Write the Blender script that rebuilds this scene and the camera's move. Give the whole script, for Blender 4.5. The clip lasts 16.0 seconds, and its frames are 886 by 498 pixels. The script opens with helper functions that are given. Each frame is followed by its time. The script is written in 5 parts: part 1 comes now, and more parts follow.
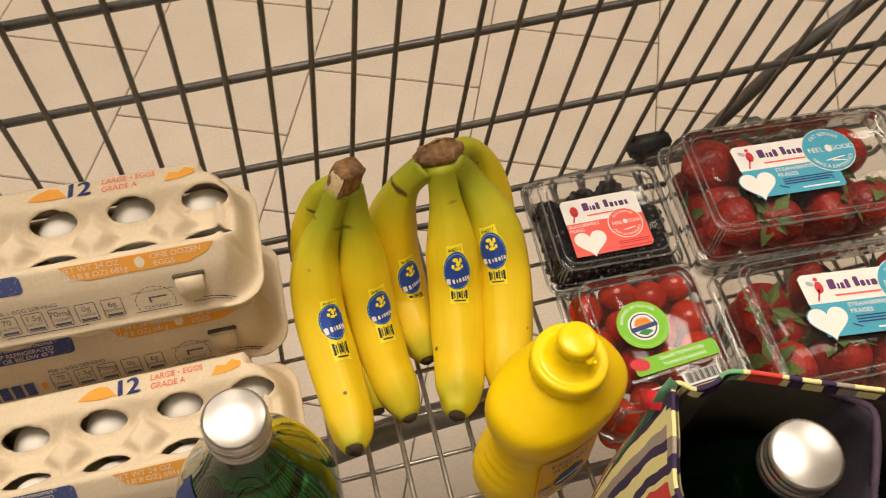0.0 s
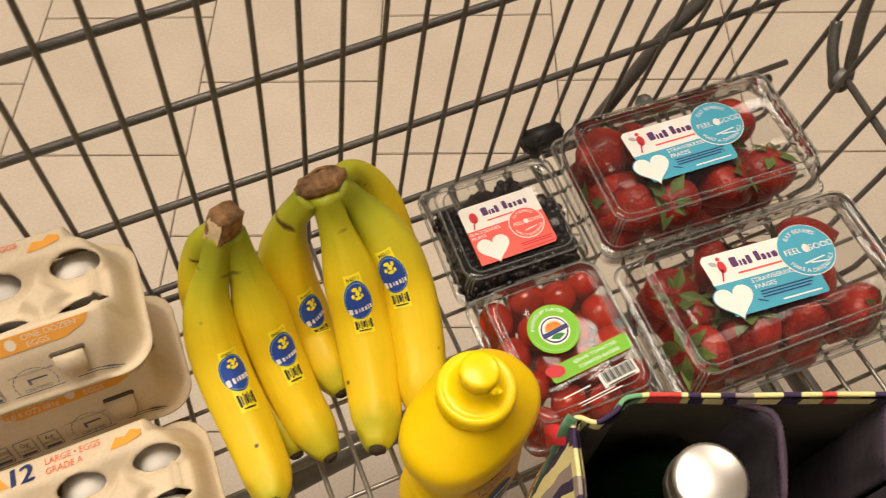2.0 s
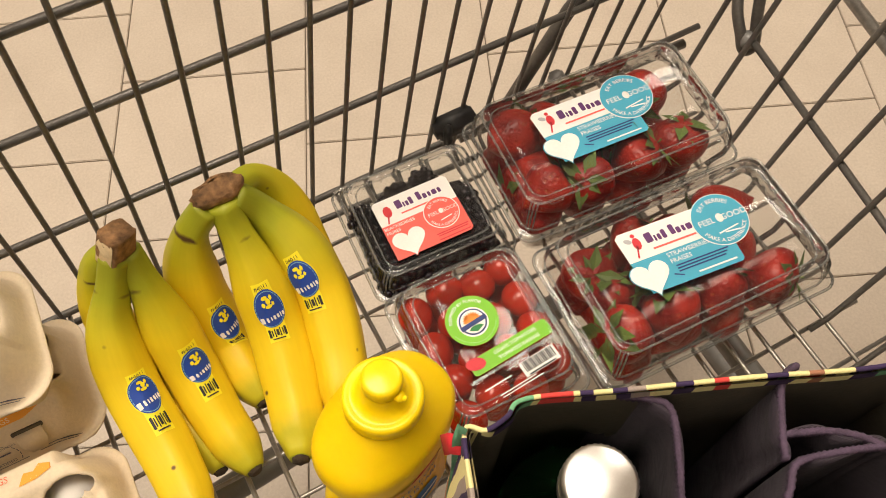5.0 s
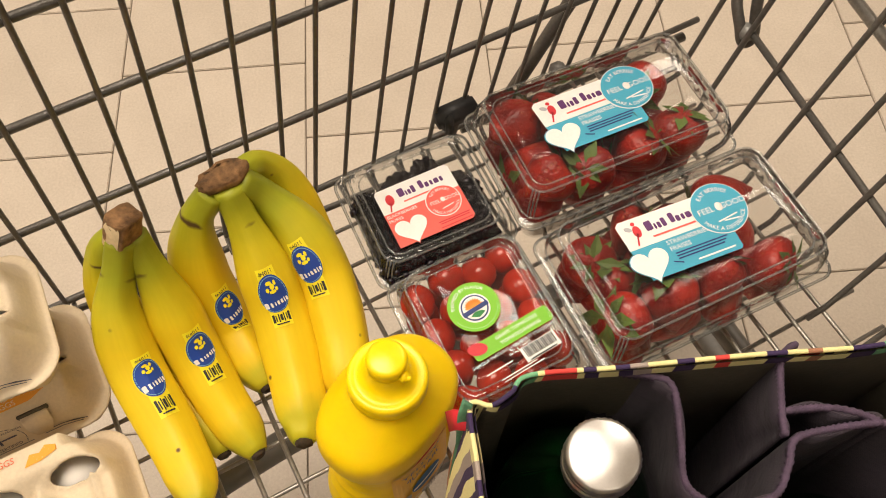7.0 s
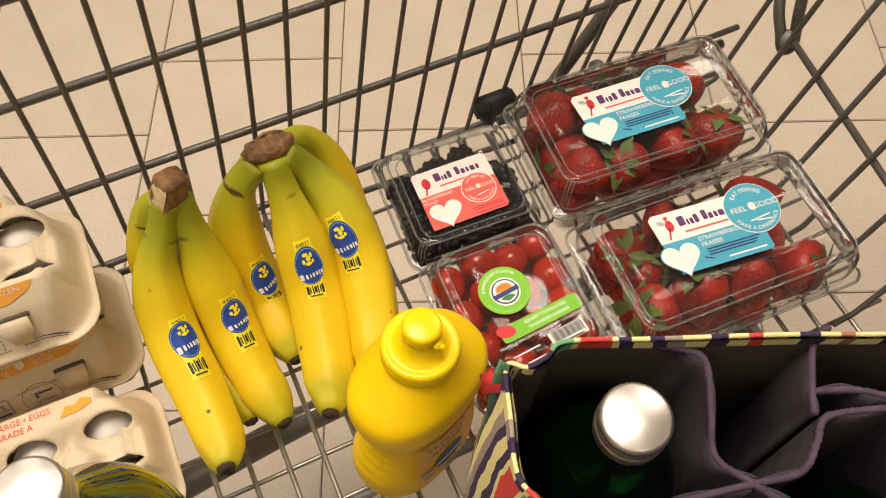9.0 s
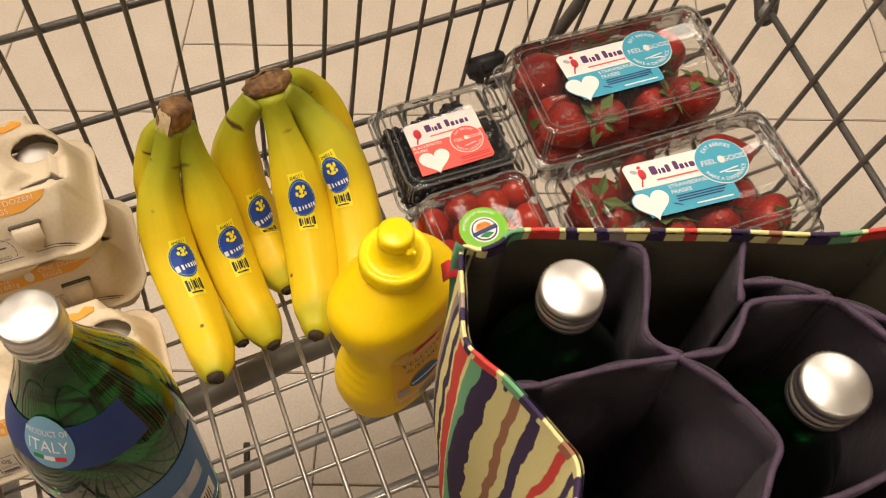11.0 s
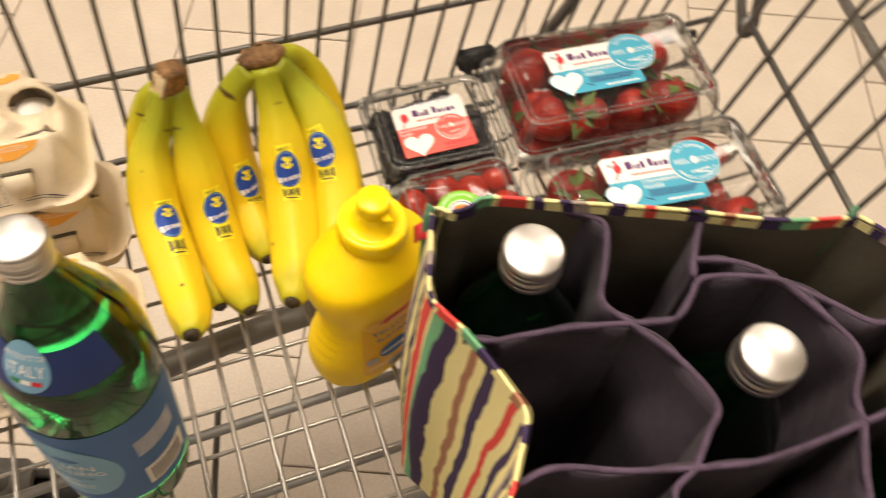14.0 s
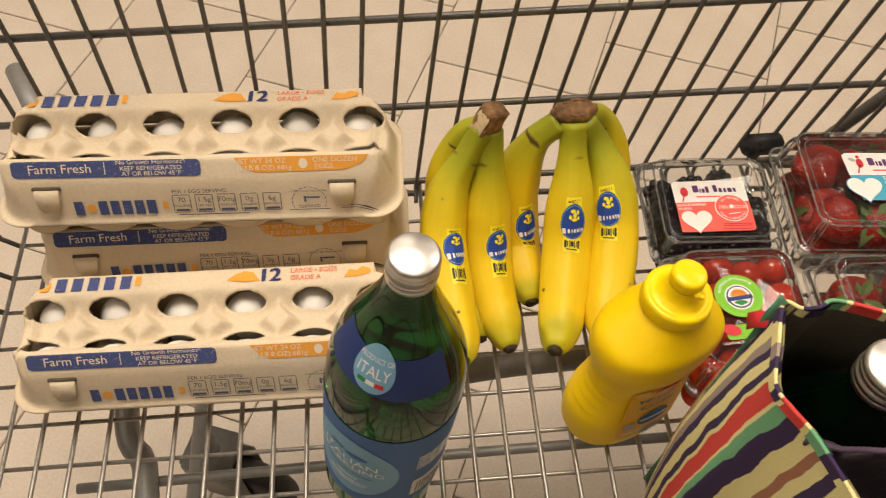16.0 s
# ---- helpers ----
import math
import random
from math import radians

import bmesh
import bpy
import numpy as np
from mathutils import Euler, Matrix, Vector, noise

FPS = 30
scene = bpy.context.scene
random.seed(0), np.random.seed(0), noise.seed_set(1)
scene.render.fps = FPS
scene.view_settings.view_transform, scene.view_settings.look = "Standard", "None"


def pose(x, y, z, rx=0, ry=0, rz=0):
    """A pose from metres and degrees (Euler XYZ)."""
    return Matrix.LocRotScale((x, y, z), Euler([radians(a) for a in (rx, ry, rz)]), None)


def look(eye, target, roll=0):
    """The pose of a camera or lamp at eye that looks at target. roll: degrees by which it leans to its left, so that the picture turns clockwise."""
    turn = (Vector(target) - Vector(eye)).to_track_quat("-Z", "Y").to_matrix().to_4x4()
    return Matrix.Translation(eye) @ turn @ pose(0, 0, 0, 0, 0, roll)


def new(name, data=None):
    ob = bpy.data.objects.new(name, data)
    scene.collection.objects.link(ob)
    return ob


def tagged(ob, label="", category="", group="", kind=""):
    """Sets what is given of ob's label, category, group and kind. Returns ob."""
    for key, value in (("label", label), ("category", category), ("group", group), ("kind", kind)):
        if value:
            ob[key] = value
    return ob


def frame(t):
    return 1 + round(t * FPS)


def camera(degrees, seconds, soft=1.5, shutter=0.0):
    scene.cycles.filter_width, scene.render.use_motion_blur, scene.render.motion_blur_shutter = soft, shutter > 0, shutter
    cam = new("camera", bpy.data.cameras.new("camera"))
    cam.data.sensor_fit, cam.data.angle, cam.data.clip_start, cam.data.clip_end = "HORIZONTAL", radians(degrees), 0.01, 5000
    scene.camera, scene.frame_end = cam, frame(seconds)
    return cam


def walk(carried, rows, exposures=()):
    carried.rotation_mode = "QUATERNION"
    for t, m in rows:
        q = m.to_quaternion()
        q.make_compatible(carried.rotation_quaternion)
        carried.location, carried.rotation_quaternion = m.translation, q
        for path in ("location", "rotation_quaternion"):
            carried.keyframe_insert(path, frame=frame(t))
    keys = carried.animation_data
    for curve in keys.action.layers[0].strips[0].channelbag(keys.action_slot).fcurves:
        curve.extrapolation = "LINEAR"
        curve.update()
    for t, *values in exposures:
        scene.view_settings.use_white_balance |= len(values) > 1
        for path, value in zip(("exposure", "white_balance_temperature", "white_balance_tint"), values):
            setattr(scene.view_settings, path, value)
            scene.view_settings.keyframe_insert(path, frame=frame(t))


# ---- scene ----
cam = camera(57.0, 16.0, soft=1.0, shutter=0.55)
PATH = [
    (0, (0.0197, 0.0078, 1.0730), (0.1323, 0.5139, 0.2178), -1.88),
    (0.5, (0.0287, 0.0128, 1.0700), (0.1577, 0.5099, 0.2120), -1.86),
    (1, (0.0417, 0.0189, 1.0722), (0.1818, 0.5022, 0.2080), -2.67),
    (1.5, (0.0489, 0.0264, 1.0731), (0.2092, 0.4961, 0.2050), -2.18),
    (2, (0.0585, 0.0363, 1.0708), (0.2356, 0.4940, 0.1995), -2.13),
    (2.5, (0.0856, 0.0385, 1.0685), (0.2822, 0.4793, 0.1927), -1.73),
    (3, (0.0992, 0.0391, 1.0682), (0.3080, 0.4665, 0.1885), -1.20),
    (5.5, (0.1012, 0.0365, 1.0646), (0.3023, 0.4514, 0.1773), -2.64),
    (6, (0.0988, 0.0325, 1.0668), (0.3048, 0.4453, 0.1795), -2.00),
    (6.5, (0.0951, 0.0323, 1.0641), (0.3038, 0.4423, 0.1762), -1.47),
    (7, (0.0924, 0.0305, 1.0663), (0.2984, 0.4427, 0.1789), -1.72),
    (7.5, (0.0864, 0.0292, 1.0684), (0.2961, 0.4463, 0.1840), -1.57),
    (8, (0.0781, 0.0198, 1.0674), (0.2837, 0.4449, 0.1859), -1.31),
    (8.5, (0.0681, 0.0168, 1.0677), (0.2677, 0.4430, 0.1854), -0.35),
    (9, (0.0715, 0.0149, 1.0653), (0.2647, 0.4482, 0.1849), -0.67),
    (9.5, (0.0702, 0.0043, 1.0690), (0.2521, 0.4449, 0.1899), -0.86),
    (9.7, (0.0636, -0.0025, 1.0706), (0.2408, 0.4387, 0.1909), -0.38),
    (11.8, (0.0769, -0.0867, 1.0674), (0.2627, 0.3823, 0.2039), -0.77),
    (12, (0.0912, -0.0914, 1.0623), (0.2981, 0.3621, 0.1955), -0.33),
    (12.5, (0.1093, -0.1072, 1.0651), (0.3551, 0.3072, 0.1888), 1.41),
    (13, (0.1135, -0.1181, 1.0675), (0.3793, 0.2828, 0.1908), 2.90),
    (13.5, (0.0954, -0.1102, 1.0728), (0.3410, 0.3159, 0.2021), 3.54),
    (14, (0.0637, -0.0915, 1.0749), (0.2624, 0.3752, 0.2131), 4.27),
    (14.5, (0.0264, -0.0822, 1.0774), (0.1618, 0.4226, 0.2249), 2.90),
    (15, (-0.0097, -0.0783, 1.0807), (0.0731, 0.4462, 0.2333), 1.19),
    (15.5, (-0.0276, -0.0736, 1.0871), (0.0321, 0.4610, 0.2441), 1.03),
    (16, (-0.0389, -0.0705, 1.0888), (0.0041, 0.4746, 0.2515), 0.09),
]
walk(cam, [(t, look(eye, target, roll)) for t, eye, target, roll in PATH], [(0.0, -0.15), (1.0, -0.14), (2.0, -0.08), (3.0, 0.05), (8.0, 0.06), (9.5, 0.0), (12.0, 0.04), (13.0, 0.20), (14.0, 0.37), (14.5, 0.20), (15.0, -0.04), (16.0, -0.06)])

# ---- light: a shop hall with assumed rows of ceiling panels out of view ----
world = bpy.data.worlds.new("world")
scene.world = world
world.use_nodes = True
world.node_tree.nodes["Background"].inputs["Color"].default_value = (1.0, 0.86, 0.70, 1)
world.node_tree.nodes["Background"].inputs["Strength"].default_value = 0.03
scene.view_settings.exposure = 0.0

CEILING = 3.1


def ceiling_lamp(x, y, sx, sy, power):
    data = bpy.data.lights.new("ceiling_panel_light", "AREA")
    data.shape, data.size, data.size_y, data.energy = "RECTANGLE", sx, sy, power
    data.color = (1.0, 0.865, 0.715)
    ob = new("ceiling_panel_light", data)
    ob.matrix_world = pose(x, y, CEILING - 0.06)
    return ob


# south row dimmed for an unbuilt shopper's shade; its west lamp raised as fill
LAMPS = [(-2.2, 0.75, 34), (0.0, 0.75, 66), (2.75, 1.35, 38), (-2.2, -1.9, 15), (0.0, -1.9, 8), (2.75, -1.9, 6), (-2.2, 3.6, 18), (0.0, 3.6, 18), (2.75, 3.9, 18)]
for lx, ly, lp in LAMPS:
    ceiling_lamp(lx, ly, 1.25, 1.15, 1.0 * lp)


# ---- materials ----
def material(name, color, rough=0.5, metal=0.0, **more):
    m = bpy.data.materials.new(name)
    m.use_nodes = True
    b = m.node_tree.nodes["Principled BSDF"]
    b.inputs["Base Color"].default_value = (*color, 1)
    b.inputs["Roughness"].default_value, b.inputs["Metallic"].default_value = rough, metal
    for key, value in more.items():
        b.inputs[key.replace("_", " ")].default_value = value
    return m


def node(m, kind, **values):
    n = m.node_tree.nodes.new(kind)
    for key, value in values.items():
        n.inputs[key.replace("_", " ")].default_value = value
    return n


def link(m, a, b):
    m.node_tree.links.new(a, b)


def bsdf(m):
    return m.node_tree.nodes["Principled BSDF"]


def coords(m, out="Object"):
    return node(m, "ShaderNodeTexCoord").outputs[out]


def ramp(m, fac, stops, mode="LINEAR"):
    r = node(m, "ShaderNodeValToRGB")
    r.color_ramp.interpolation = mode
    while len(r.color_ramp.elements) < len(stops):
        r.color_ramp.elements.new(1.0)
    for e, (p, c) in zip(r.color_ramp.elements, stops):
        e.position, e.color = p, (*c, 1)
    link(m, fac, r.inputs["Fac"])
    return r.outputs["Color"]


def mixed(m, fac, a, b, blend="MIX"):
    n = m.node_tree.nodes.new("ShaderNodeMix")
    n.data_type, n.blend_type = "RGBA", blend
    for value, socket in ((fac, n.inputs[0]), (a, n.inputs[6]), (b, n.inputs[7])):
        if isinstance(value, (float, int)):
            socket.default_value = value
        elif isinstance(value, tuple):
            socket.default_value = (*value, 1)
        else:
            link(m, value, socket)
    return n.outputs[2]


def noise_of(m, vec, scale, detail=4.0, rough=0.6):
    n = node(m, "ShaderNodeTexNoise", Scale=scale, Detail=detail, Roughness=rough)
    link(m, vec, n.inputs["Vector"])
    return n.outputs["Fac"]


def bumped(m, height, strength, distance=0.001, after=None):
    n = node(m, "ShaderNodeBump", Strength=strength, Distance=distance)
    link(m, height, n.inputs["Height"])
    if after:
        link(m, after, n.inputs["Normal"])
    link(m, n.outputs["Normal"], bsdf(m).inputs["Normal"])
    return n.outputs["Normal"]


def grained(name, color, rough, scale, amount, bump, metal=0.0, big=None, distance=0.001, **more):
    """A surface with fine grain, broad stains and relief."""
    m = material(name, color, rough, metal, **more)
    at = coords(m)
    fine, broad = noise_of(m, at, scale), noise_of(m, at, big or scale / 12, 3.0)
    lo = tuple(c * (1 - amount) for c in color)
    hi = tuple(min(1.0, c * (1 + amount)) for c in color)
    c1 = ramp(m, fine, [(0.3, lo), (0.7, hi)])
    c2 = mixed(m, 0.5, c1, ramp(m, broad, [(0.35, lo), (0.65, hi)]))
    link(m, c2, bsdf(m).inputs["Base Color"])
    if bump:
        bumped(m, fine, bump, distance)
    return m


WIRE = grained("grey_coated_wire", (0.125, 0.117, 0.106), 0.33, 420.0, 0.30, 0.45, metal=0.35, distance=0.0008)
ZINC = grained("worn_bright_wire", (0.33, 0.31, 0.28), 0.36, 300.0, 0.3, 0.1, metal=0.7)
FRAME = grained("grey_frame_tube", (0.22, 0.215, 0.205), 0.45, 120.0, 0.15, 0.1, metal=0.2)
BLACK = grained("black_plastic", (0.018, 0.018, 0.019), 0.5, 500.0, 0.3, 0.15)
GREYPLASTIC = grained("dark_grey_plastic", (0.035, 0.036, 0.04), 0.42, 400.0, 0.2, 0.1)
PULP = grained("moulded_pulp", (0.70, 0.585, 0.42), 0.92, 420.0, 0.10, 0.45, big=14.0, distance=0.0006)
SHELL = grained("white_eggshell", (0.86, 0.83, 0.78), 0.55, 900.0, 0.03, 0.08)
MUSTARD = grained("yellow_squeeze_plastic", (0.92, 0.63, 0.0015), 0.42, 700.0, 0.03, 0.04, Specular_IOR_Level=0.32, Subsurface_Weight=0.12, Subsurface_Radius=(0.01, 0.006, 0.001))
MUSTARDCAP = grained("glossy_yellow_cap", (0.95, 0.68, 0.0015), 0.28, 700.0, 0.03, 0.02, Specular_IOR_Level=0.4)
ALU = grained("brushed_aluminium_cap", (0.78, 0.76, 0.73), 0.34, 900.0, 0.06, 0.06, metal=1.0)
PURPLE = grained("dark_purple_canvas", (0.036, 0.025, 0.038), 0.85, 900.0, 0.30, 0.0, big=18.0)
PIPING = grained("purple_binding_thread", (0.074, 0.047, 0.082), 0.85, 1300.0, 0.5, 0.7, distance=0.0005)
LINING = grained("olive_tan_lining", (0.105, 0.092, 0.066), 0.55, 300.0, 0.2, 0.3)
# tone of the unseen walls, kept dark to cut bounced light
WALLPAINT = grained("brown_grey_wall_paint", (0.30, 0.26, 0.22), 0.8, 60.0, 0.05, 0.1)
CEILPAINT = grained("white_ceiling_board", (0.78, 0.75, 0.70), 0.85, 90.0, 0.04, 0.1)
GROUT = grained("grey_brown_grout", (0.20, 0.165, 0.125), 0.95, 300.0, 0.25, 0.3)
LEAF = grained("strawberry_leaf", (0.125, 0.185, 0.04), 0.6, 300.0, 0.35, 0.3)
STEM = grained("banana_stem_brown", (0.23, 0.120, 0.048), 0.8, 210.0, 0.75, 0.9, big=60.0, distance=0.002)
CUT = grained("pale_cut_stem", (0.72, 0.56, 0.33), 0.8, 300.0, 0.2, 0.4)
TIPBLACK = grained("black_banana_tip", (0.045, 0.030, 0.018), 0.9, 500.0, 0.4, 0.8)
SEAM = grained("green_seam_tape", (0.10, 0.25, 0.14), 0.9, 800.0, 0.4, 0.6)
# dark brown carries the shade inside the lid slots
SLOT = grained("painted_slot_shade", (0.10, 0.08, 0.055), 0.95, 400.0, 0.2, 0.3)


def twill(m):
    """Fine slanting ribs of the weave, with creases."""
    at = coords(m)
    w = node(m, "ShaderNodeTexWave", Scale=620.0, Distortion=1.2, Detail=2.0)
    w.inputs["Detail Scale"].default_value = 3.0
    w.bands_direction = "DIAGONAL"
    link(m, at, w.inputs["Vector"])
    link(m, mixed(m, 0.55, bsdf(m).inputs["Base Color"].links[0].from_socket, ramp(m, w.outputs["Fac"], [(0.2, (0.55, 0.55, 0.55)), (0.8, (1.30, 1.30, 1.30))]), "MULTIPLY"), bsdf(m).inputs["Base Color"])
    crease = bumped(m, noise_of(m, at, 26.0, 4.0, 0.55), 0.55, 0.010)
    bumped(m, w.outputs["Fac"], 0.5, 0.0003, crease)
    bsdf(m).inputs["Sheen Weight"].default_value = 0.05


twill(PURPLE)


def ink(name, color, rough=0.55):
    return grained(name, color, rough, 600.0, 0.05, 0.03)


def worn_ink(name, color):
    """Print on rough board, broken up where the fibres show through."""
    m = material(name, color, 0.9)
    at = coords(m)
    f = ramp(m, noise_of(m, at, 500.0, 5.0, 0.75), [(0.27, (0, 0, 0)), (0.40, (1, 1, 1))])
    link(m, mixed(m, f, (0.68, 0.57, 0.41), color), bsdf(m).inputs["Base Color"])
    return m


INK_WHITE, INK_BLACK = ink("white_print", (0.84, 0.82, 0.79)), ink("black_print", (0.02, 0.02, 0.022))
INK_BLUE, INK_NAVY = ink("cyan_print", (0.050, 0.36, 0.52)), ink("navy_print", (0.012, 0.035, 0.16))
INK_ROYAL, INK_YELLOW = ink("royal_blue_print", (0.012, 0.060, 0.36)), ink("yellow_print", (0.93, 0.80, 0.020))
INK_CORAL, INK_RED = ink("coral_print", (0.84, 0.115, 0.090)), ink("red_print", (0.62, 0.022, 0.035))
INK_PURPLE, INK_GREEN = ink("purple_print", (0.10, 0.022, 0.13)), ink("green_print", (0.19, 0.52, 0.018))
INK_ORANGE, INK_DGREEN = ink("orange_print", (0.85, 0.27, 0.02)), ink("dark_green_print", (0.02, 0.22, 0.05))
INK_SKY, INK_MIDBLUE = ink("pale_blue_print", (0.20, 0.42, 0.60)), ink("mid_blue_print", (0.035, 0.14, 0.38))
INK_SILVER = ink("silver_grey_print", (0.42, 0.42, 0.44))
EGG_NAVY, EGG_ORANGE = worn_ink("navy_board_ink", (0.055, 0.075, 0.21)), worn_ink("orange_board_ink", (0.80, 0.36, 0.05))
EGG_RED, EGG_GREY = worn_ink("red_board_ink", (0.75, 0.13, 0.06)), worn_ink("grey_board_ink", (0.10, 0.10, 0.14))
EGG_PALE = worn_ink("pale_board_ink", (0.80, 0.69, 0.53))


def banana_skin():
    """Yellow along the body, green toward both ends, with brown specks; u round, v along."""
    m = material("banana_skin", (0.8, 0.6, 0.05), 0.46, Specular_IOR_Level=0.30)
    uv = coords(m, "UV")
    sep = node(m, "ShaderNodeSeparateXYZ")
    link(m, uv, sep.inputs[0])
    obj = node(m, "ShaderNodeObjectInfo")
    at = coords(m)
    wob = noise_of(m, at, 22.0, 3.0)
    a = node(m, "ShaderNodeMath")
    a.operation = "MULTIPLY_ADD"
    link(m, wob, a.inputs[0])
    a.inputs[1].default_value = 0.22
    link(m, sep.outputs["Y"], a.inputs[2])
    b = node(m, "ShaderNodeMath")
    b.operation = "MULTIPLY_ADD"
    link(m, obj.outputs["Random"], b.inputs[0])
    b.inputs[1].default_value = -0.16
    link(m, a.outputs[0], b.inputs[2])
    base = ramp(m, b.outputs[0], [(0.02, (0.27, 0.29, 0.018)), (0.13, (0.39, 0.41, 0.022)), (0.27, (0.62, 0.53, 0.020)), (0.43, (0.82, 0.605, 0.016)), (0.90, (0.80, 0.57, 0.014)), (1.0, (0.52, 0.47, 0.022))])
    streak = node(m, "ShaderNodeTexNoise", Scale=5.0, Detail=4.0)
    mp = node(m, "ShaderNodeMapping")
    mp.inputs["Scale"].default_value = (9.0, 0.8, 1.0)
    link(m, uv, mp.inputs["Vector"])
    link(m, mp.outputs["Vector"], streak.inputs["Vector"])
    base = mixed(m, 0.10, base, ramp(m, streak.outputs["Fac"], [(0.3, (0.55, 0.45, 0.05)), (0.7, (1.0, 0.95, 0.9))]), "MULTIPLY")
    v = node(m, "ShaderNodeTexVoronoi", Scale=62.0, Randomness=1.0)
    link(m, at, v.inputs["Vector"])
    spots = ramp(m, v.outputs["Distance"], [(0.06, (1, 1, 1)), (0.13, (0, 0, 0))])
    keep = ramp(m, noise_of(m, at, 30.0, 2.0), [(0.57, (0, 0, 0)), (0.61, (1, 1, 1))])
    both = mixed(m, 1.0, spots, keep, "MULTIPLY")
    # dark creases where the neck bends, and long scuffs
    wav = node(m, "ShaderNodeMath")
    wav.operation = "MULTIPLY_ADD"
    link(m, noise_of(m, at, 60.0, 2.0), wav.inputs[0])
    wav.inputs[1].default_value = 0.05
    link(m, sep.outputs["Y"], wav.inputs[2])
    line_ = ramp(m, wav.outputs[0], [(0.150, (0, 0, 0)), (0.155, (1, 1, 1)), (0.161, (1, 1, 1)), (0.167, (0, 0, 0))])
    line_ = mixed(m, 1.0, line_, ramp(m, noise_of(m, at, 26.0, 1.0), [(0.46, (0, 0, 0)), (0.52, (1, 1, 1))]), "MULTIPLY")
    base = mixed(m, line_, base, (0.10, 0.055, 0.02))
    scuff = ramp(m, noise_of(m, mp.outputs["Vector"], 14.0, 6.0, 0.75), [(0.71, (0, 0, 0)), (0.78, (0.6, 0.6, 0.6))])
    base = mixed(m, scuff, base, (0.40, 0.24, 0.05))
    link(m, mixed(m, both, base, (0.12, 0.06, 0.02)), bsdf(m).inputs["Base Color"])
    bumped(m, noise_of(m, at, 160.0), 0.12, 0.0006)
    bsdf(m).inputs["Subsurface Weight"].default_value = 0.06
    bsdf(m).inputs["Subsurface Radius"].default_value = (0.006, 0.004, 0.001)
    return m


def berry_red():
    m = material("strawberry_skin", (0.5, 0.02, 0.02), 0.42)
    at = coords(m)
    v = node(m, "ShaderNodeTexVoronoi", Scale=250.0, Randomness=0.5)
    link(m, at, v.inputs["Vector"])
    base = ramp(m, noise_of(m, at, 40.0, 3.0), [(0.3, (0.20, 0.005, 0.006)), (0.7, (0.50, 0.026, 0.011))])
    seed = ramp(m, v.outputs["Distance"], [(0.09, (1, 1, 1)), (0.14, (0, 0, 0))])
    link(m, mixed(m, seed, base, (0.60, 0.32, 0.08)), bsdf(m).inputs["Base Color"])
    pit = ramp(m, v.outputs["Distance"], [(0.0, (0.45, 0.45, 0.45)), (0.18, (0, 0, 0)), (0.50, (1, 1, 1))])
    bumped(m, pit, 0.42, 0.0010)
    bsdf(m).inputs["Subsurface Weight"].default_value = 0.08
    bsdf(m).inputs["Subsurface Radius"].default_value = (0.004, 0.001, 0.001)
    return m


def clear_plastic(name, rough=0.05, tint=(0.97, 0.975, 0.97), crinkle=0.25, milky=0.028):
    """Thin clear sheet: light goes straight through, gloss by angle."""
    m = bpy.data.materials.new(name)
    m.use_nodes = True
    t = m.node_tree
    t.nodes.remove(t.nodes["Principled BSDF"])
    clear, gloss, mix_ = node(m, "ShaderNodeBsdfTransparent"), node(m, "ShaderNodeBsdfGlossy"), node(m, "ShaderNodeMixShader")
    clear.inputs["Color"].default_value, gloss.inputs["Roughness"].default_value = (*tint, 1), rough
    fres, bump_ = node(m, "ShaderNodeFresnel", IOR=1.52), node(m, "ShaderNodeBump", Strength=crinkle, Distance=0.002)
    link(m, noise_of(m, coords(m), 55.0, 3.0), bump_.inputs["Height"])
    link(m, bump_.outputs["Normal"], fres.inputs["Normal"])
    link(m, bump_.outputs["Normal"], gloss.inputs["Normal"])
    link(m, fres.outputs[0], mix_.inputs[0])
    link(m, clear.outputs[0], mix_.inputs[1])
    link(m, gloss.outputs[0], mix_.inputs[2])
    haze, milk = node(m, "ShaderNodeMixShader"), node(m, "ShaderNodeBsdfDiffuse")
    milk.inputs["Color"].default_value = (0.85, 0.87, 0.86, 1)
    haze.inputs[0].default_value = milky
    link(m, mix_.outputs[0], haze.inputs[1])
    link(m, milk.outputs[0], haze.inputs[2])
    link(m, haze.outputs[0], t.nodes["Material Output"].inputs["Surface"])
    return m


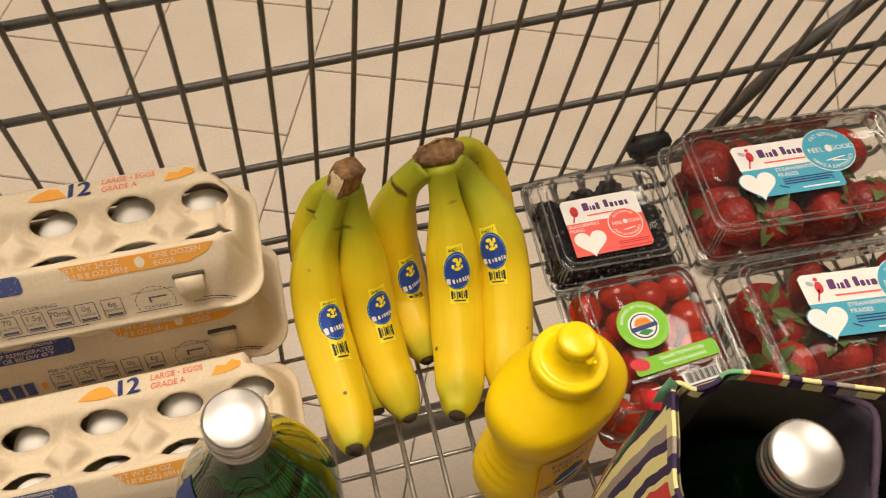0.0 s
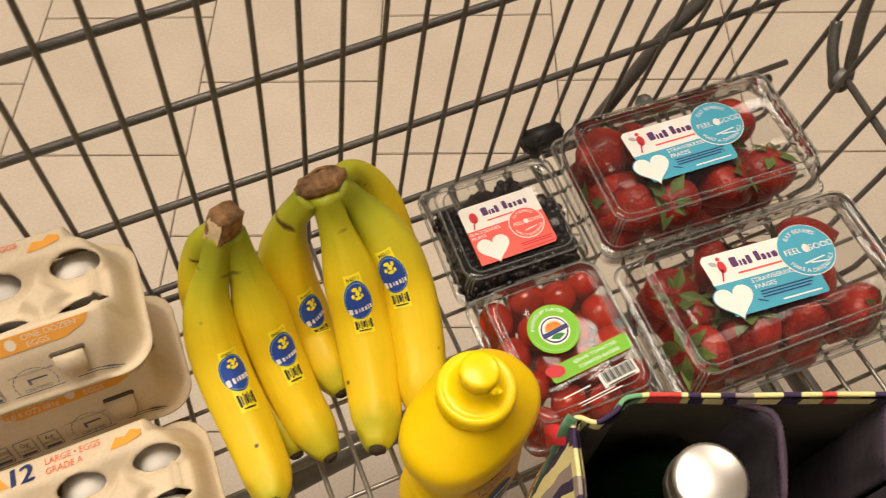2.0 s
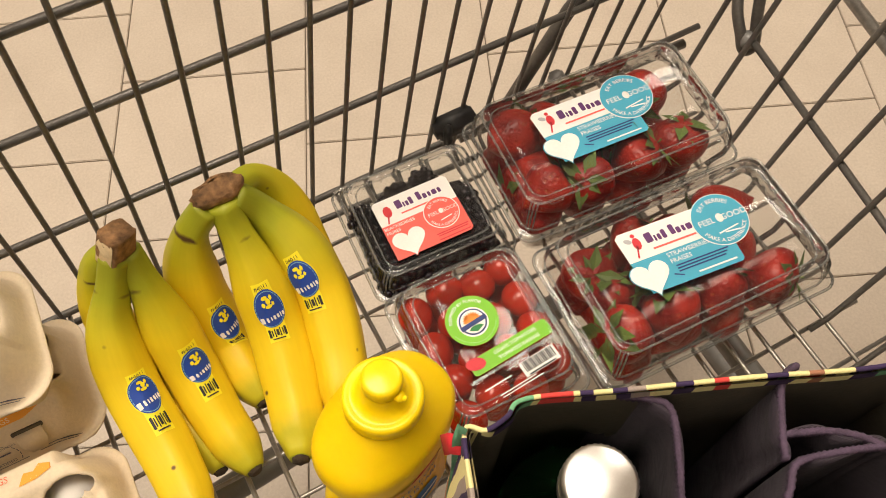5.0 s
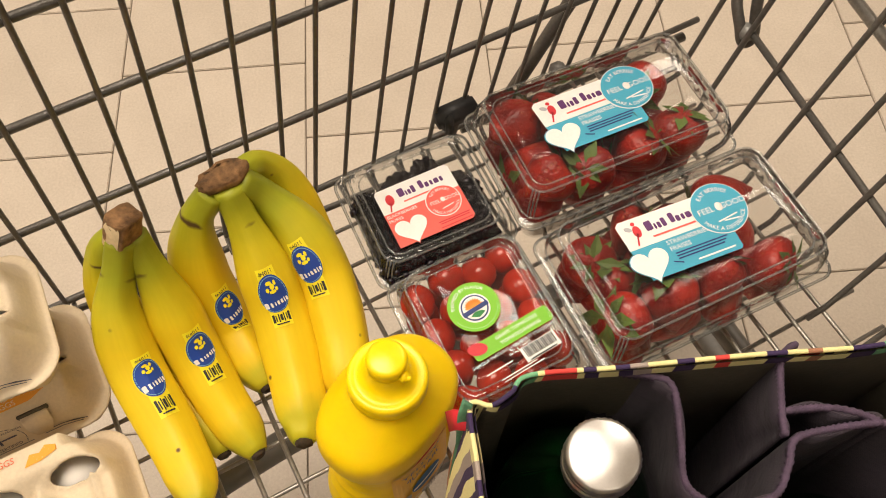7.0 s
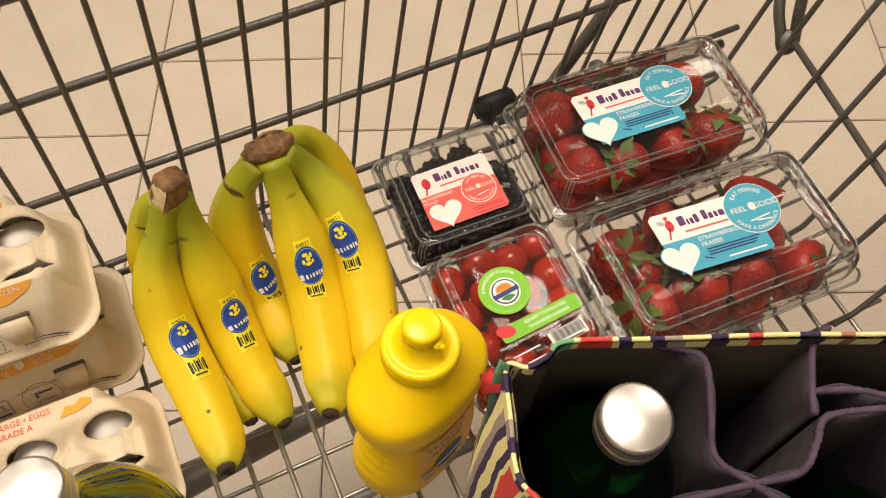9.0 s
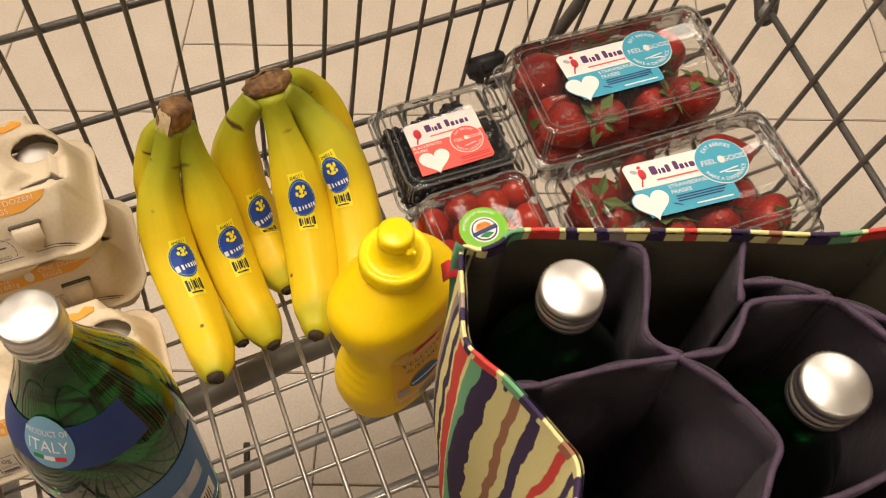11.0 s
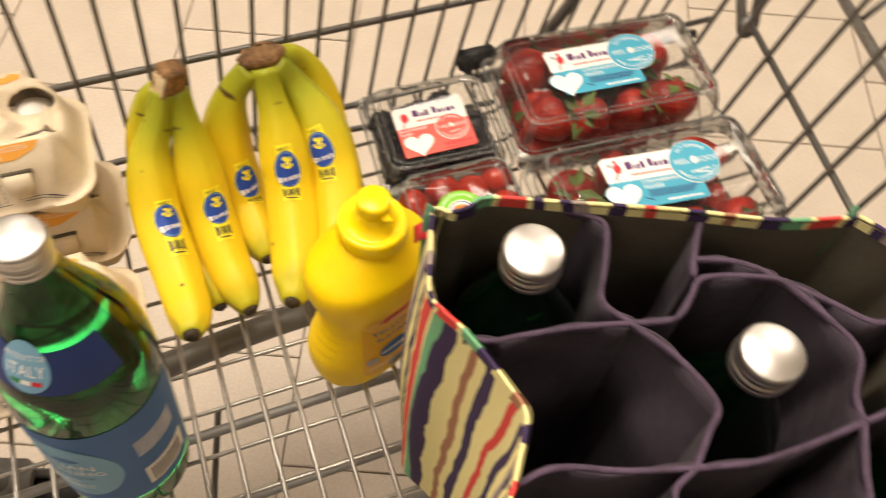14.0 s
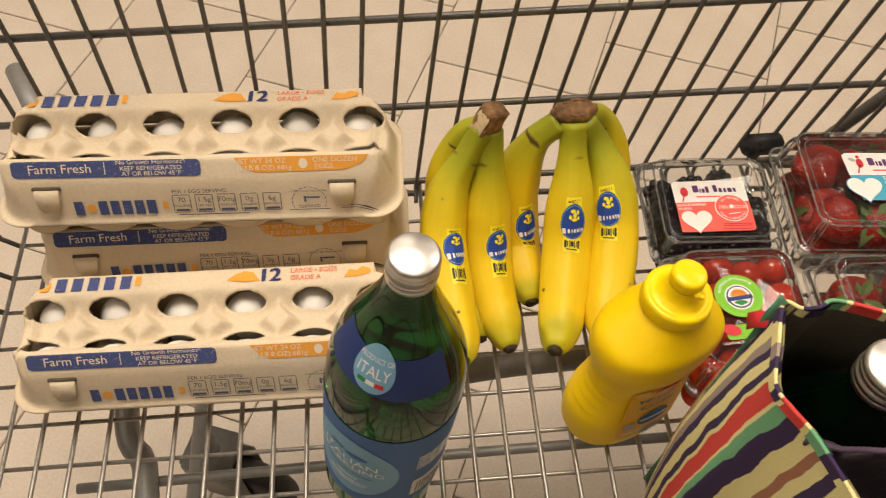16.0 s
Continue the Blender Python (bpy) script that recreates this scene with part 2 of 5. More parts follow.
def stripes(name="striped_canvas", period=0.118):
    """Woven vertical stripes; u is the way round the bag in metres."""
    m = material(name, (0.5, 0.4, 0.3), 0.9)
    uv = coords(m, "UV")
    wob = node(m, "ShaderNodeTexNoise", Scale=26.0, Detail=2.0)
    link(m, uv, wob.inputs["Vector"])
    sep = node(m, "ShaderNodeSeparateXYZ")
    link(m, uv, sep.inputs[0])
    a = node(m, "ShaderNodeMath")
    a.operation = "MULTIPLY_ADD"
    link(m, wob.outputs["Fac"], a.inputs[0])
    a.inputs[1].default_value = 0.010
    link(m, sep.outputs["X"], a.inputs[2])
    s = node(m, "ShaderNodeMath")
    s.operation = "MULTIPLY"
    link(m, a.outputs[0], s.inputs[0])
    s.inputs[1].default_value = 1 / period
    fr = node(m, "ShaderNodeMath")
    fr.operation = "FRACT"
    link(m, s.outputs[0], fr.inputs[0])
    cream, navy, red = (0.86, 0.78, 0.37), (0.045, 0.025, 0.085), (0.72, 0.065, 0.055)
    green, tan, grey = (0.18, 0.45, 0.24), (0.40, 0.18, 0.10), (0.38, 0.31, 0.27)
    cols = [(0.0, cream), (0.05, navy), (0.10, cream), (0.17, grey), (0.22, navy), (0.26, cream), (0.31, navy), (0.345, cream), (0.365, red), (0.455, cream), (0.475, green), (0.54, navy), (0.62, cream), (0.70, tan), (0.745, cream), (0.80, navy), (0.86, cream), (0.96, red)]
    c = ramp(m, fr.outputs[0], cols, "CONSTANT")
    weave = noise_of(m, coords(m), 1200.0, 2.0)
    link(m, mixed(m, 0.25, c, ramp(m, weave, [(0.3, (0.5, 0.5, 0.5)), (0.7, (1, 1, 1))]), "MULTIPLY"), bsdf(m).inputs["Base Color"])
    bumped(m, weave, 0.5, 0.0005)
    return m


def tile_material():
    m = material("beige_floor_tile", (0.66, 0.56, 0.43), 0.5)
    at = coords(m)
    info = node(m, "ShaderNodeObjectInfo")
    fine = ramp(m, noise_of(m, at, 260.0, 4.0), [(0.30, (0.53, 0.455, 0.37)), (0.70, (0.63, 0.55, 0.455))])
    spec = ramp(m, noise_of(m, at, 620.0, 2.0), [(0.66, (0, 0, 0)), (0.74, (1, 1, 1))])
    c = mixed(m, spec, fine, (0.37, 0.31, 0.24))
    c = mixed(m, 0.45, c, ramp(m, noise_of(m, at, 9.0, 4.0), [(0.35, (0.82, 0.80, 0.78)), (0.65, (1, 1, 1))]), "MULTIPLY")
    c = mixed(m, 1.0, c, ramp(m, info.outputs["Random"], [(0.0, (0.93, 0.93, 0.93)), (1.0, (1, 1, 1))]), "MULTIPLY")
    link(m, c, bsdf(m).inputs["Base Color"])
    bumped(m, noise_of(m, at, 120.0), 0.08, 0.001)
    return m


def green_glass():
    m = material("green_bottle_glass", (0.006, 0.088, 0.019), 0.03)
    b = bsdf(m)
    b.inputs["Transmission Weight"].default_value, b.inputs["IOR"].default_value = 0.97, 1.45
    return m


BINDING = stripes("striped_binding", 0.16)
BANANA, BERRY, TILE, GLASS, STRIPE = banana_skin(), berry_red(), tile_material(), green_glass(), stripes()
TOMATO = grained("tomato_skin", (0.52, 0.032, 0.012), 0.20, 60.0, 0.25, 0.0)
BLACKBERRY = grained("blackberry_skin", (0.012, 0.008, 0.013), 0.2, 300.0, 0.5, 0.0)
CLEAR = clear_plastic("clear_clamshell_plastic")
CLEARLID = clear_plastic("clear_lid_plastic", 0.05, (0.96, 0.965, 0.96), 0.10, 0.012)
BEAD = clear_plastic("thick_clear_plastic_edge", 0.08, (0.90, 0.91, 0.90), 0.1, 0.09)


# ---- mesh helpers ----
def finish(bm, name, mat, smooth=True):
    bmesh.ops.recalc_face_normals(bm, faces=bm.faces)
    me = bpy.data.meshes.new(name)
    for f in bm.faces:
        f.smooth = smooth
    bm.to_mesh(me)
    bm.free()
    me.materials.append(mat)
    return me


def part(name, bm, mat, parent, label="", smooth=True, normals=True):
    ob = new(name, finish(bm, name, mat, smooth) if isinstance(bm, bmesh.types.BMesh) else bm)
    ob.parent = parent
    if label:
        tagged(ob, label)
    return ob


def thing(name, at, label, category, group="", kind=""):
    ob = new(name)
    ob.empty_display_size = 0.02
    ob.matrix_world = at
    return tagged(ob, label, category, group, kind)


def tube(bm, pts, r, n=8, cap=True):
    """A round bar along the points; r may be one radius or one for each point."""
    pts = [Vector(p) for p in pts]
    rs = r if isinstance(r, (list, tuple)) else [r] * len(pts)
    rings, side = [], None
    for i, p in enumerate(pts):
        t = (pts[min(i + 1, len(pts) - 1)] - pts[max(i - 1, 0)]).normalized()
        if side is None:
            side = t.orthogonal().normalized()
        side = (side - t * side.dot(t)).normalized()
        up = t.cross(side)
        rings.append([bm.verts.new(p + rs[min(i, len(rs) - 1)] * (math.cos(a) * side + math.sin(a) * up)) for a in (2 * math.pi * k / n for k in range(n))])
    for a, b in zip(rings, rings[1:]):
        for k in range(n):
            bm.faces.new((a[k], a[(k + 1) % n], b[(k + 1) % n], b[k]))
    if cap:
        bm.faces.new(rings[0][::-1])
        bm.faces.new(rings[-1])
    return rings


def curve_points(pts, steps=8):
    """A smooth line through the points (Catmull-Rom)."""
    p = [Vector(q) for q in pts]
    p = [2 * p[0] - p[1], *p, 2 * p[-1] - p[-2]]
    out = []
    for i in range(1, len(p) - 2):
        for k in range(steps):
            t = k / steps
            a, b, c, d = p[i - 1 : i + 3]
            out.append(0.5 * (2 * b + (c - a) * t + (2 * a - 5 * b + 4 * c - d) * t * t + (3 * b - a - 3 * c + d) * t**3))
    return out + [p[-2]]


def loft(bm, rings, closed=True, cap_low=True, cap_high=True):
    rows = [[bm.verts.new(p) for p in ring] for ring in rings]
    n = len(rows[0])
    for a, b in zip(rows, rows[1:]):
        for k in range(n if closed else n - 1):
            bm.faces.new((a[k], a[(k + 1) % n], b[(k + 1) % n], b[k]))
    if cap_low:
        bm.faces.new(rows[0][::-1])
    if cap_high:
        bm.faces.new(rows[-1])
    return rows


def rounded(w, d, r, n=5):
    """Outline of a rectangle w by d with round corners, counter-clockwise."""
    out = []
    for cx, cy, a0 in ((w / 2 - r, d / 2 - r, 0), (r - w / 2, d / 2 - r, 90), (r - w / 2, r - d / 2, 180), (w / 2 - r, r - d / 2, 270)):
        for k in range(n + 1):
            a = radians(a0 + 90 * k / n)
            out.append((cx + r * math.cos(a), cy + r * math.sin(a)))
    return out


def box(bm, x0, x1, y0, y1, z0, z1, bevel=0.0):
    made = bmesh.ops.create_cube(bm, size=1.0, matrix=Matrix.Translation(((x0 + x1) / 2, (y0 + y1) / 2, (z0 + z1) / 2)) @ Matrix.Diagonal((x1 - x0, y1 - y0, z1 - z0, 1)))
    if bevel:
        edges = {e for v in made["verts"] for e in v.link_edges}
        bmesh.ops.bevel(bm, geom=list(edges), offset=bevel, segments=2, affect="EDGES")


def lathe(bm, profile, n=32, cap_low=True, cap_high=True):
    return loft(bm, [[(r * math.cos(2 * math.pi * k / n), r * math.sin(2 * math.pi * k / n), z) for k in range(n)] for r, z in profile], True, cap_low, cap_high)


def patch(bm, outline, f, rings=1):
    """A sheet with that outline, mapped by f(x, y) to its place."""
    n = len(outline)
    cx, cy = sum(p[0] for p in outline) / n, sum(p[1] for p in outline) / n
    centre = bm.verts.new(f(cx, cy))
    before = None
    for k in range(1, rings + 1):
        s = k / rings
        ring = [bm.verts.new(f(cx + (x - cx) * s, cy + (y - cy) * s)) for x, y in outline]
        for i in range(n):
            j = (i + 1) % n
            bm.faces.new((ring[i], ring[j], centre) if before is None else (before[i], ring[i], ring[j], before[j]))
        before = ring


def disc(r, n=28, cx=0.0, cy=0.0, sy=1.0):
    return [(cx + r * math.cos(2 * math.pi * k / n), cy + sy * r * math.sin(2 * math.pi * k / n)) for k in range(n)]


def bar(w, h, cx=0.0, cy=0.0):
    n, m = (4, 1) if h < 0.012 else (4, 8)
    xs, ys = [cx + w * (k / n - 0.5) for k in range(n + 1)], [cy + h * (k / m - 0.5) for k in range(1, m)]
    return [(x, cy - h / 2) for x in xs] + [(cx + w / 2, y) for y in ys] + [(x, cy + h / 2) for x in xs[::-1]] + [(cx - w / 2, y) for y in ys[::-1]]


def shifted(outline, dx, dy, turn=0.0):
    c, s = math.cos(radians(turn)), math.sin(radians(turn))
    return [(dx + c * x - s * y, dy + s * x + c * y) for x, y in outline]


def heart(w, n=36):
    out = []
    for k in range(n):
        a = 2 * math.pi * k / n
        out.append((w / 32 * 16 * math.sin(a) ** 3, w / 32 * (13 * math.cos(a) - 5 * math.cos(2 * a) - 2 * math.cos(3 * a) - math.cos(4 * a))))
    return out[::-1]


def lettering(bm, text, size, f, x=0.0, y=0.0, turn=0.0, align="CENTER", squeeze=1.0, arc=0.0):
    """Letters in the built-in font, mapped by f; arc: radius of the ring on which they stand."""
    c = bpy.data.curves.new("letters", "FONT")
    c.body, c.size, c.align_x, c.align_y, c.resolution_u = text, size, align, "CENTER", 3
    ob = new("letters", c)
    me = bpy.data.meshes.new_from_object(ob.evaluated_get(bpy.context.evaluated_depsgraph_get()))
    cs, sn = math.cos(radians(turn)), math.sin(radians(turn))
    at = []
    for v in me.vertices:
        px, py = v.co.x * squeeze, v.co.y
        if arc:
            a, rad = px / arc, arc + py
            px, py = rad * math.sin(a), rad * math.cos(a)
        at.append(bm.verts.new(f(x + cs * px - sn * py, y + sn * px + cs * py)))
    for p in me.polygons:
        try:
            bm.faces.new([at[i] for i in p.vertices])
        except ValueError:
            pass
    bpy.data.objects.remove(ob)
    bpy.data.meshes.remove(me)
    bpy.data.curves.remove(c)


def plane_map(origin, ex, ey, lift):
    o, ex, ey = Vector(origin), Vector(ex).normalized(), Vector(ey).normalized()
    n = ex.cross(ey).normalized()
    return lambda x, y: o + ex * x + ey * y + n * lift


def printed(name, shapes, texts, mat, f, parent, rings=1, label=""):
    bm = bmesh.new()
    for s in shapes:
        patch(bm, s, f, rings)
    for t in texts:
        lettering(bm, *t[:2], f, *t[2:])
    return part(name, bm, mat, parent, label, smooth=False)


# ---- setting ----
def slab(name, x0, x1, y0, y1, z0, z1, mat, label):
    bm = bmesh.new()
    box(bm, x0, x1, y0, y1, z0, z1)
    ob = new(name, finish(bm, name, mat, False))
    return tagged(ob, label, "", kind="structure")


floor = slab("floor", -5, 5, -5, 5, -0.10, -0.004, GROUT, "grey-brown grout bed of the tiled shop floor")
slab("ceiling", -5, 5, -5, 5, CEILING, CEILING + 0.1, CEILPAINT, "plain white shop ceiling boards")
# invented walls close the room out of view; their dark tone lowers ambient light
slab("wall_north", -5.1, 5.1, 5, 5.1, -0.1, CEILING + 0.1, WALLPAINT, "plain brown-grey wall added out of view to dim ambient light")
slab("wall_south", -5.1, 5.1, -5.1, -5, -0.1, CEILING + 0.1, WALLPAINT, "plain brown-grey wall added out of view to dim ambient light")
slab("wall_east", 5, 5.1, -5, 5, -0.1, CEILING + 0.1, WALLPAINT, "plain brown-grey wall added out of view to dim ambient light")
slab("wall_west", -5.1, -5, -5, 5, -0.1, CEILING + 0.1, WALLPAINT, "plain brown-grey wall added out of view to dim ambient light")


# ---- shopping cart ----
FL = 0.483
cart = thing("shopping_cart", Matrix.Identity(4), "grey coated wire shopping cart with a deep mesh basket", "shopping cart")
WALL_Y = 0.395


def straight(length, r, n=8):
    bm = bmesh.new()
    tube(bm, [(0, 0, 0), (length, 0, 0)], r, n)
    return bm


def wires(name, mesh, places):
    for m in places:
        ob = new(name, mesh)
        ob.parent, ob.matrix_local = cart, m


X0, X1, Y0 = -0.385, 0.475, -0.175
# basket floor
wires("floor_wire", finish(straight(WALL_Y - Y0 + 0.004, 0.0019), "floor_wire", ZINC), [pose(0.0525 + 0.0255 * k, Y0, FL - 0.0019, 0, 0, 90) for k in range(-17, 17)])
wires("floor_cross_wire", finish(straight(X1 - X0 + 0.02, 0.0018), "floor_cross_wire", ZINC), [pose(X0, y, FL - 0.0055) for y in (0.049, 0.0835, 0.118, 0.1525, 0.187, 0.2215, 0.256, 0.2905, 0.325, 0.3595, 0.0145, -0.02, -0.0545, -0.089, -0.1235)])
# far and near side walls
HEIGHTS = (0.486, 0.5255, 0.5955, 0.680, 0.753, 0.834)
SLOPES = (0.0, -0.079, -0.012, 0.0, 0.0, 0.0)
side = finish(straight(X1 - X0 + 0.075, 0.0030), "side_wire", WIRE)
wires("side_wire", side, [pose(X0, WALL_Y + 0.0046, z - a * X0, 0, -math.degrees(math.atan(a)), 0) for z, a in zip(HEIGHTS, SLOPES)])
wires("side_wire", side, [pose(X0, Y0 - 0.10 * (z - 0.486), z) for z in HEIGHTS])
# the uprights fan out a little toward the handle end
for k in range(-12, 20):
    x = -0.0150 + 0.0273 * k
    lean = 0.115 + 0.29 * x
    bm = bmesh.new()
    tube(bm, curve_points([(x + lean * (z - 0.595), y, z) for y, z in ((-0.012, 0.474), (0.0005, 0.480), (0.0008, 0.50), (0.0008, 0.60), (0.0008, 0.86))], 4), 0.00195)
    upright = part("upright_wire", bm, WIRE, cart)
    upright.matrix_local = pose(0, WALL_Y, 0)
bm = bmesh.new()
tube(bm, curve_points([(0, -0.012, 0.474), (0, 0.001, 0.480), (0, 0.0045, 0.50), (0, 0.0065, 0.60), (0, 0.011, 0.86)], 4), 0.00195)
upright = finish(bm, "upright_wire", WIRE)
wires("upright_wire", upright, [pose(0.0208 + 0.0272 * k, Y0, 0, 0, 0, 180) for k in range(-14, 17)])
for y in (WALL_Y + 0.018, Y0 - 0.045):
    bm = bmesh.new()
    tube(bm, [(X0 - 0.02, y, 0.865), (0.62, y, 0.865)], 0.0085, 12)
    part("top_rail", bm, WIRE, cart)
# front end wall
bm = bmesh.new()
tube(bm, [(0, 0, 0.476), (-0.012, 0, 0.49), (-0.035, 0, 0.86)], 0.00235)
end = finish(bm, "end_upright", WIRE)
wires("end_upright", end, [pose(X0, -0.15 + 0.034 * k, 0) for k in range(16)])
for z in HEIGHTS[1:]:
    bm = bmesh.new()
    x = X0 - 0.014 - 0.062 * (z - 0.49)
    tube(bm, [(x, Y0, z), (x, WALL_Y, z)], 0.0031)
    part("end_wire", bm, WIRE, cart)


# swing gate at the handle end: it leans outward
def gate(y, z):
    return (0.4845 + 0.27 * (z - FL) + 0.137 * (y - 0.276), y, z)


for k in range(13):
    bm = bmesh.new()
    y = 0.356 - 0.040 * k
    tube(bm, [(gate(y, FL)[0] - 0.016, y, 0.479), gate(y, 0.485), gate(y, 0.56), gate(y, 0.70), gate(y, 0.80)], 0.0024)
    part("gate_upright", bm, WIRE, cart)
for z, r in ((0.566, 0.0029), (0.80, 0.0055)):
    bm = bmesh.new()
    a, b = gate(0.316 if z < 0.6 else 0.40, z), gate(Y0 + 0.01, z)
    tube(bm, [(p[0] + 0.003, p[1], p[2]) for p in (a, b)], r, 10)
    part("gate_bar", bm, WIRE, cart)


def seat_bar(y):
    return (0.5200 + 0.172 * (y - 0.083), y, 0.622)


bm = bmesh.new()
tube(bm, [seat_bar(0.40), seat_bar(Y0 + 0.01)], 0.0044, 10)
part("seat_bar", bm, ZINC, cart, "worn bright bar carrying the child seat")
# looped knuckle where the gate hangs on the side
bm = bmesh.new()
tube(bm, curve_points([(x + 0.001, y + 0.008, z - 0.007) for x, y, z in ((0.520, 0.345, 0.60), (0.5135, 0.332, 0.585), (0.512, 0.320, 0.572), (0.513, 0.312, 0.560), (0.520, 0.310, 0.565), (0.524, 0.322, 0.590), (0.530, 0.338, 0.640), (0.545, 0.352, 0.76))], 6), 0.0046, 10)
part("gate_hook", bm, WIRE, cart)
bm = bmesh.new()
bmesh.ops.create_uvsphere(bm, u_segments=14, v_segments=10, radius=0.0078, matrix=Matrix.Translation((0.517, 0.322, 0.561)))
part("hinge_knuckle", bm, FRAME, cart)
# child seat panel with its plastic clips
bm = bmesh.new()
box(bm, -0.006, 0.006, -0.20, 0.20, 0.0, 0.22, 0.004)
seat = part("seat_panel", bm, BLACK, cart, "black ribbed plastic child seat panel")
seat.matrix_local = pose(0.551, 0.095, 0.632, 0, 24, -10)
for k in range(7):
    bm = bmesh.new()
    box(bm, -0.010, -0.005, -0.17 + 0.05 * k, -0.145 + 0.05 * k, 0.025, 0.195, 0.002)
    part("seat_rib", bm, BLACK, seat)
for y in (0.143, -0.021):
    bm = bmesh.new()
    box(bm, -0.009, 0.009, -0.013, 0.013, -0.008, 0.009, 0.003)
    box(bm, 0.007, 0.034, -0.008, 0.008, -0.005, 0.007, 0.003)
    clip = part("seat_clip", bm, GREYPLASTIC, cart, "dark grey plastic hinge clip")
    p = seat_bar(y)
    clip.matrix_local = pose(p[0], y, p[2] + 0.001, 0, -25, -10)
for k in range(6):
    bm = bmesh.new()
    y = 0.245 - 0.062 * k
    p = seat_bar(y)
    tube(bm, curve_points([(p[0], y, 0.628), (p[0] + 0.022, y, 0.66), (p[0] + 0.05, y + 0.004, 0.74), (p[0] + 0.075, y + 0.006, 0.84)], 4), 0.0027)
    part("seat_wire", bm, WIRE, cart)
# brace tube on the far side and the stub ends beside it
bm = bmesh.new()
tube(bm, [(0.348, WALL_Y + 0.016, 0.472), (0.405, WALL_Y + 0.016, 0.571), (0.4446, WALL_Y + 0.016, 0.611), (0.56, WALL_Y + 0.018, 0.73)], 0.0062, 10)
part("brace", bm, WIRE, cart)
bm = bmesh.new()
tube(bm, [(0.30, WALL_Y + 0.009, 0.474), (0.537, WALL_Y + 0.004, 0.470)], 0.0048, 10)
part("floor_rail", bm, WIRE, cart)
# black plastic buffer on the lowest side wire
bm = bmesh.new()
box(bm, 0.270, 0.306, WALL_Y - 0.012, WALL_Y + 0.004, 0.511, 0.529, 0.003)
box(bm, 0.274, 0.282, WALL_Y - 0.015, WALL_Y - 0.010, 0.507, 0.533, 0.002)
part("bumper_clip", bm, BLACK, cart, "black plastic clip on the lower wire")
bm = bmesh.new()
box(bm, 0.386, 0.40, WALL_Y - 0.004, WALL_Y + 0.010, 0.500, 0.512, 0.003)
part("wire_stop", bm, FRAME, cart)
# chassis below the basket
for pts, r in (
    ([(-0.10, 0.222, 0.42), (0.02, 0.235, 0.42), (0.10, 0.239, 0.42), (0.40, 0.246, 0.42)], 0.0115),
    ([(-0.33, 0.160, 0.40), (0.02, 0.166, 0.40), (0.42, 0.166, 0.40)], 0.0045),
    ([(-0.30, 0.100, 0.40), (0.42, 0.108, 0.40)], 0.0045),
    ([(-0.300, 0.36, 0.41), (-0.295, 0.235, 0.41), (-0.288, 0.195, 0.41), (-0.268, 0.145, 0.41), (-0.262, -0.10, 0.41)], 0.0105),
    ([(-0.285, 0.34, 0.20), (-0.285, -0.20, 0.20)], 0.0105),
    ([(0.50, 0.36, 0.20), (0.50, -0.18, 0.20)], 0.0105),
    ([(-0.285, 0.10, 0.20), (0.50, 0.10, 0.20)], 0.0105),
    ([(0.50, 0.30, 0.20), (0.42, 0.30, 0.41)], 0.0105),
    ([(-0.285, -0.10, 0.20), (-0.262, -0.10, 0.41)], 0.0105),
    ([(0.42, 0.36, 0.41), (0.42, -0.16, 0.41)], 0.0105),
    ([(-0.435, 0.575, 0.41), (-0.478, 0.655, 0.41)], 0.012),
    ([(-0.30, 0.36, 0.41), (-0.38, 0.46, 0.43), (-0.435, 0.575, 0.41)], 0.0105),
):
    bm = bmesh.new()
    tube(bm, curve_points(pts, 4) if len(pts) > 2 else pts, r, 12)
    part("chassis_tube", bm, FRAME, cart)
bm = bmesh.new()
tube(bm, curve_points([(-0.02, 0.20, 0.36), (-0.05, 0.13, 0.30), (-0.07, 0.05, 0.26)], 4), 0.003)
part("chassis_rod", bm, WIRE, cart)


def caster(x, y, turn):
    bm = bmesh.new()
    tube(bm, [(0, 0, 0.10), (0, 0, 0.20)], 0.013, 12)
    box(bm, -0.028, 0.028, -0.028, 0.028, 0.135, 0.165, 0.004)
    fork = part("caster_fork", bm, FRAME, cart, "grey steel caster fork")
    for s in (-1, 1):
        box(b2 := bmesh.new(), -0.02, 0.045, s * 0.020 - 0.002, s * 0.020 + 0.002, 0.05, 0.145, 0.001)
        part("fork_cheek", b2, FRAME, fork)
    b3 = bmesh.new()
    rings = []
    for yy, rr in ((-0.015, 0.048), (-0.0145, 0.058), (-0.010, 0.0625), (0.010, 0.0625), (0.0145, 0.058), (0.015, 0.048)):
        rings.append([(0.03 + rr * math.cos(2 * math.pi * k / 28), yy, 0.0635 + rr * math.sin(2 * math.pi * k / 28)) for k in range(28)])
    loft(b3, rings)
    part("wheel", b3, BLACK, fork, "black rubber caster wheel")
    fork.matrix_local = pose(x, y, 0, 0, 0, turn)


caster(-0.285, 0.275, -20)
caster(-0.285, -0.13, 25)
caster(0.50, 0.30, 10)
caster(0.50, -0.12, -15)


# ---- egg cartons ----
CL, CW, CH = 0.304, 0.104, 0.079
HOLE_X = [-0.1248, -0.0764, -0.0258, 0.0248, 0.0754, 0.1238]
HOLE_Y = (0.0162, -0.0128)


def ease(t):
    t = max(0.0, min(1.0, t))
    return t * t * (3 - 2 * t)


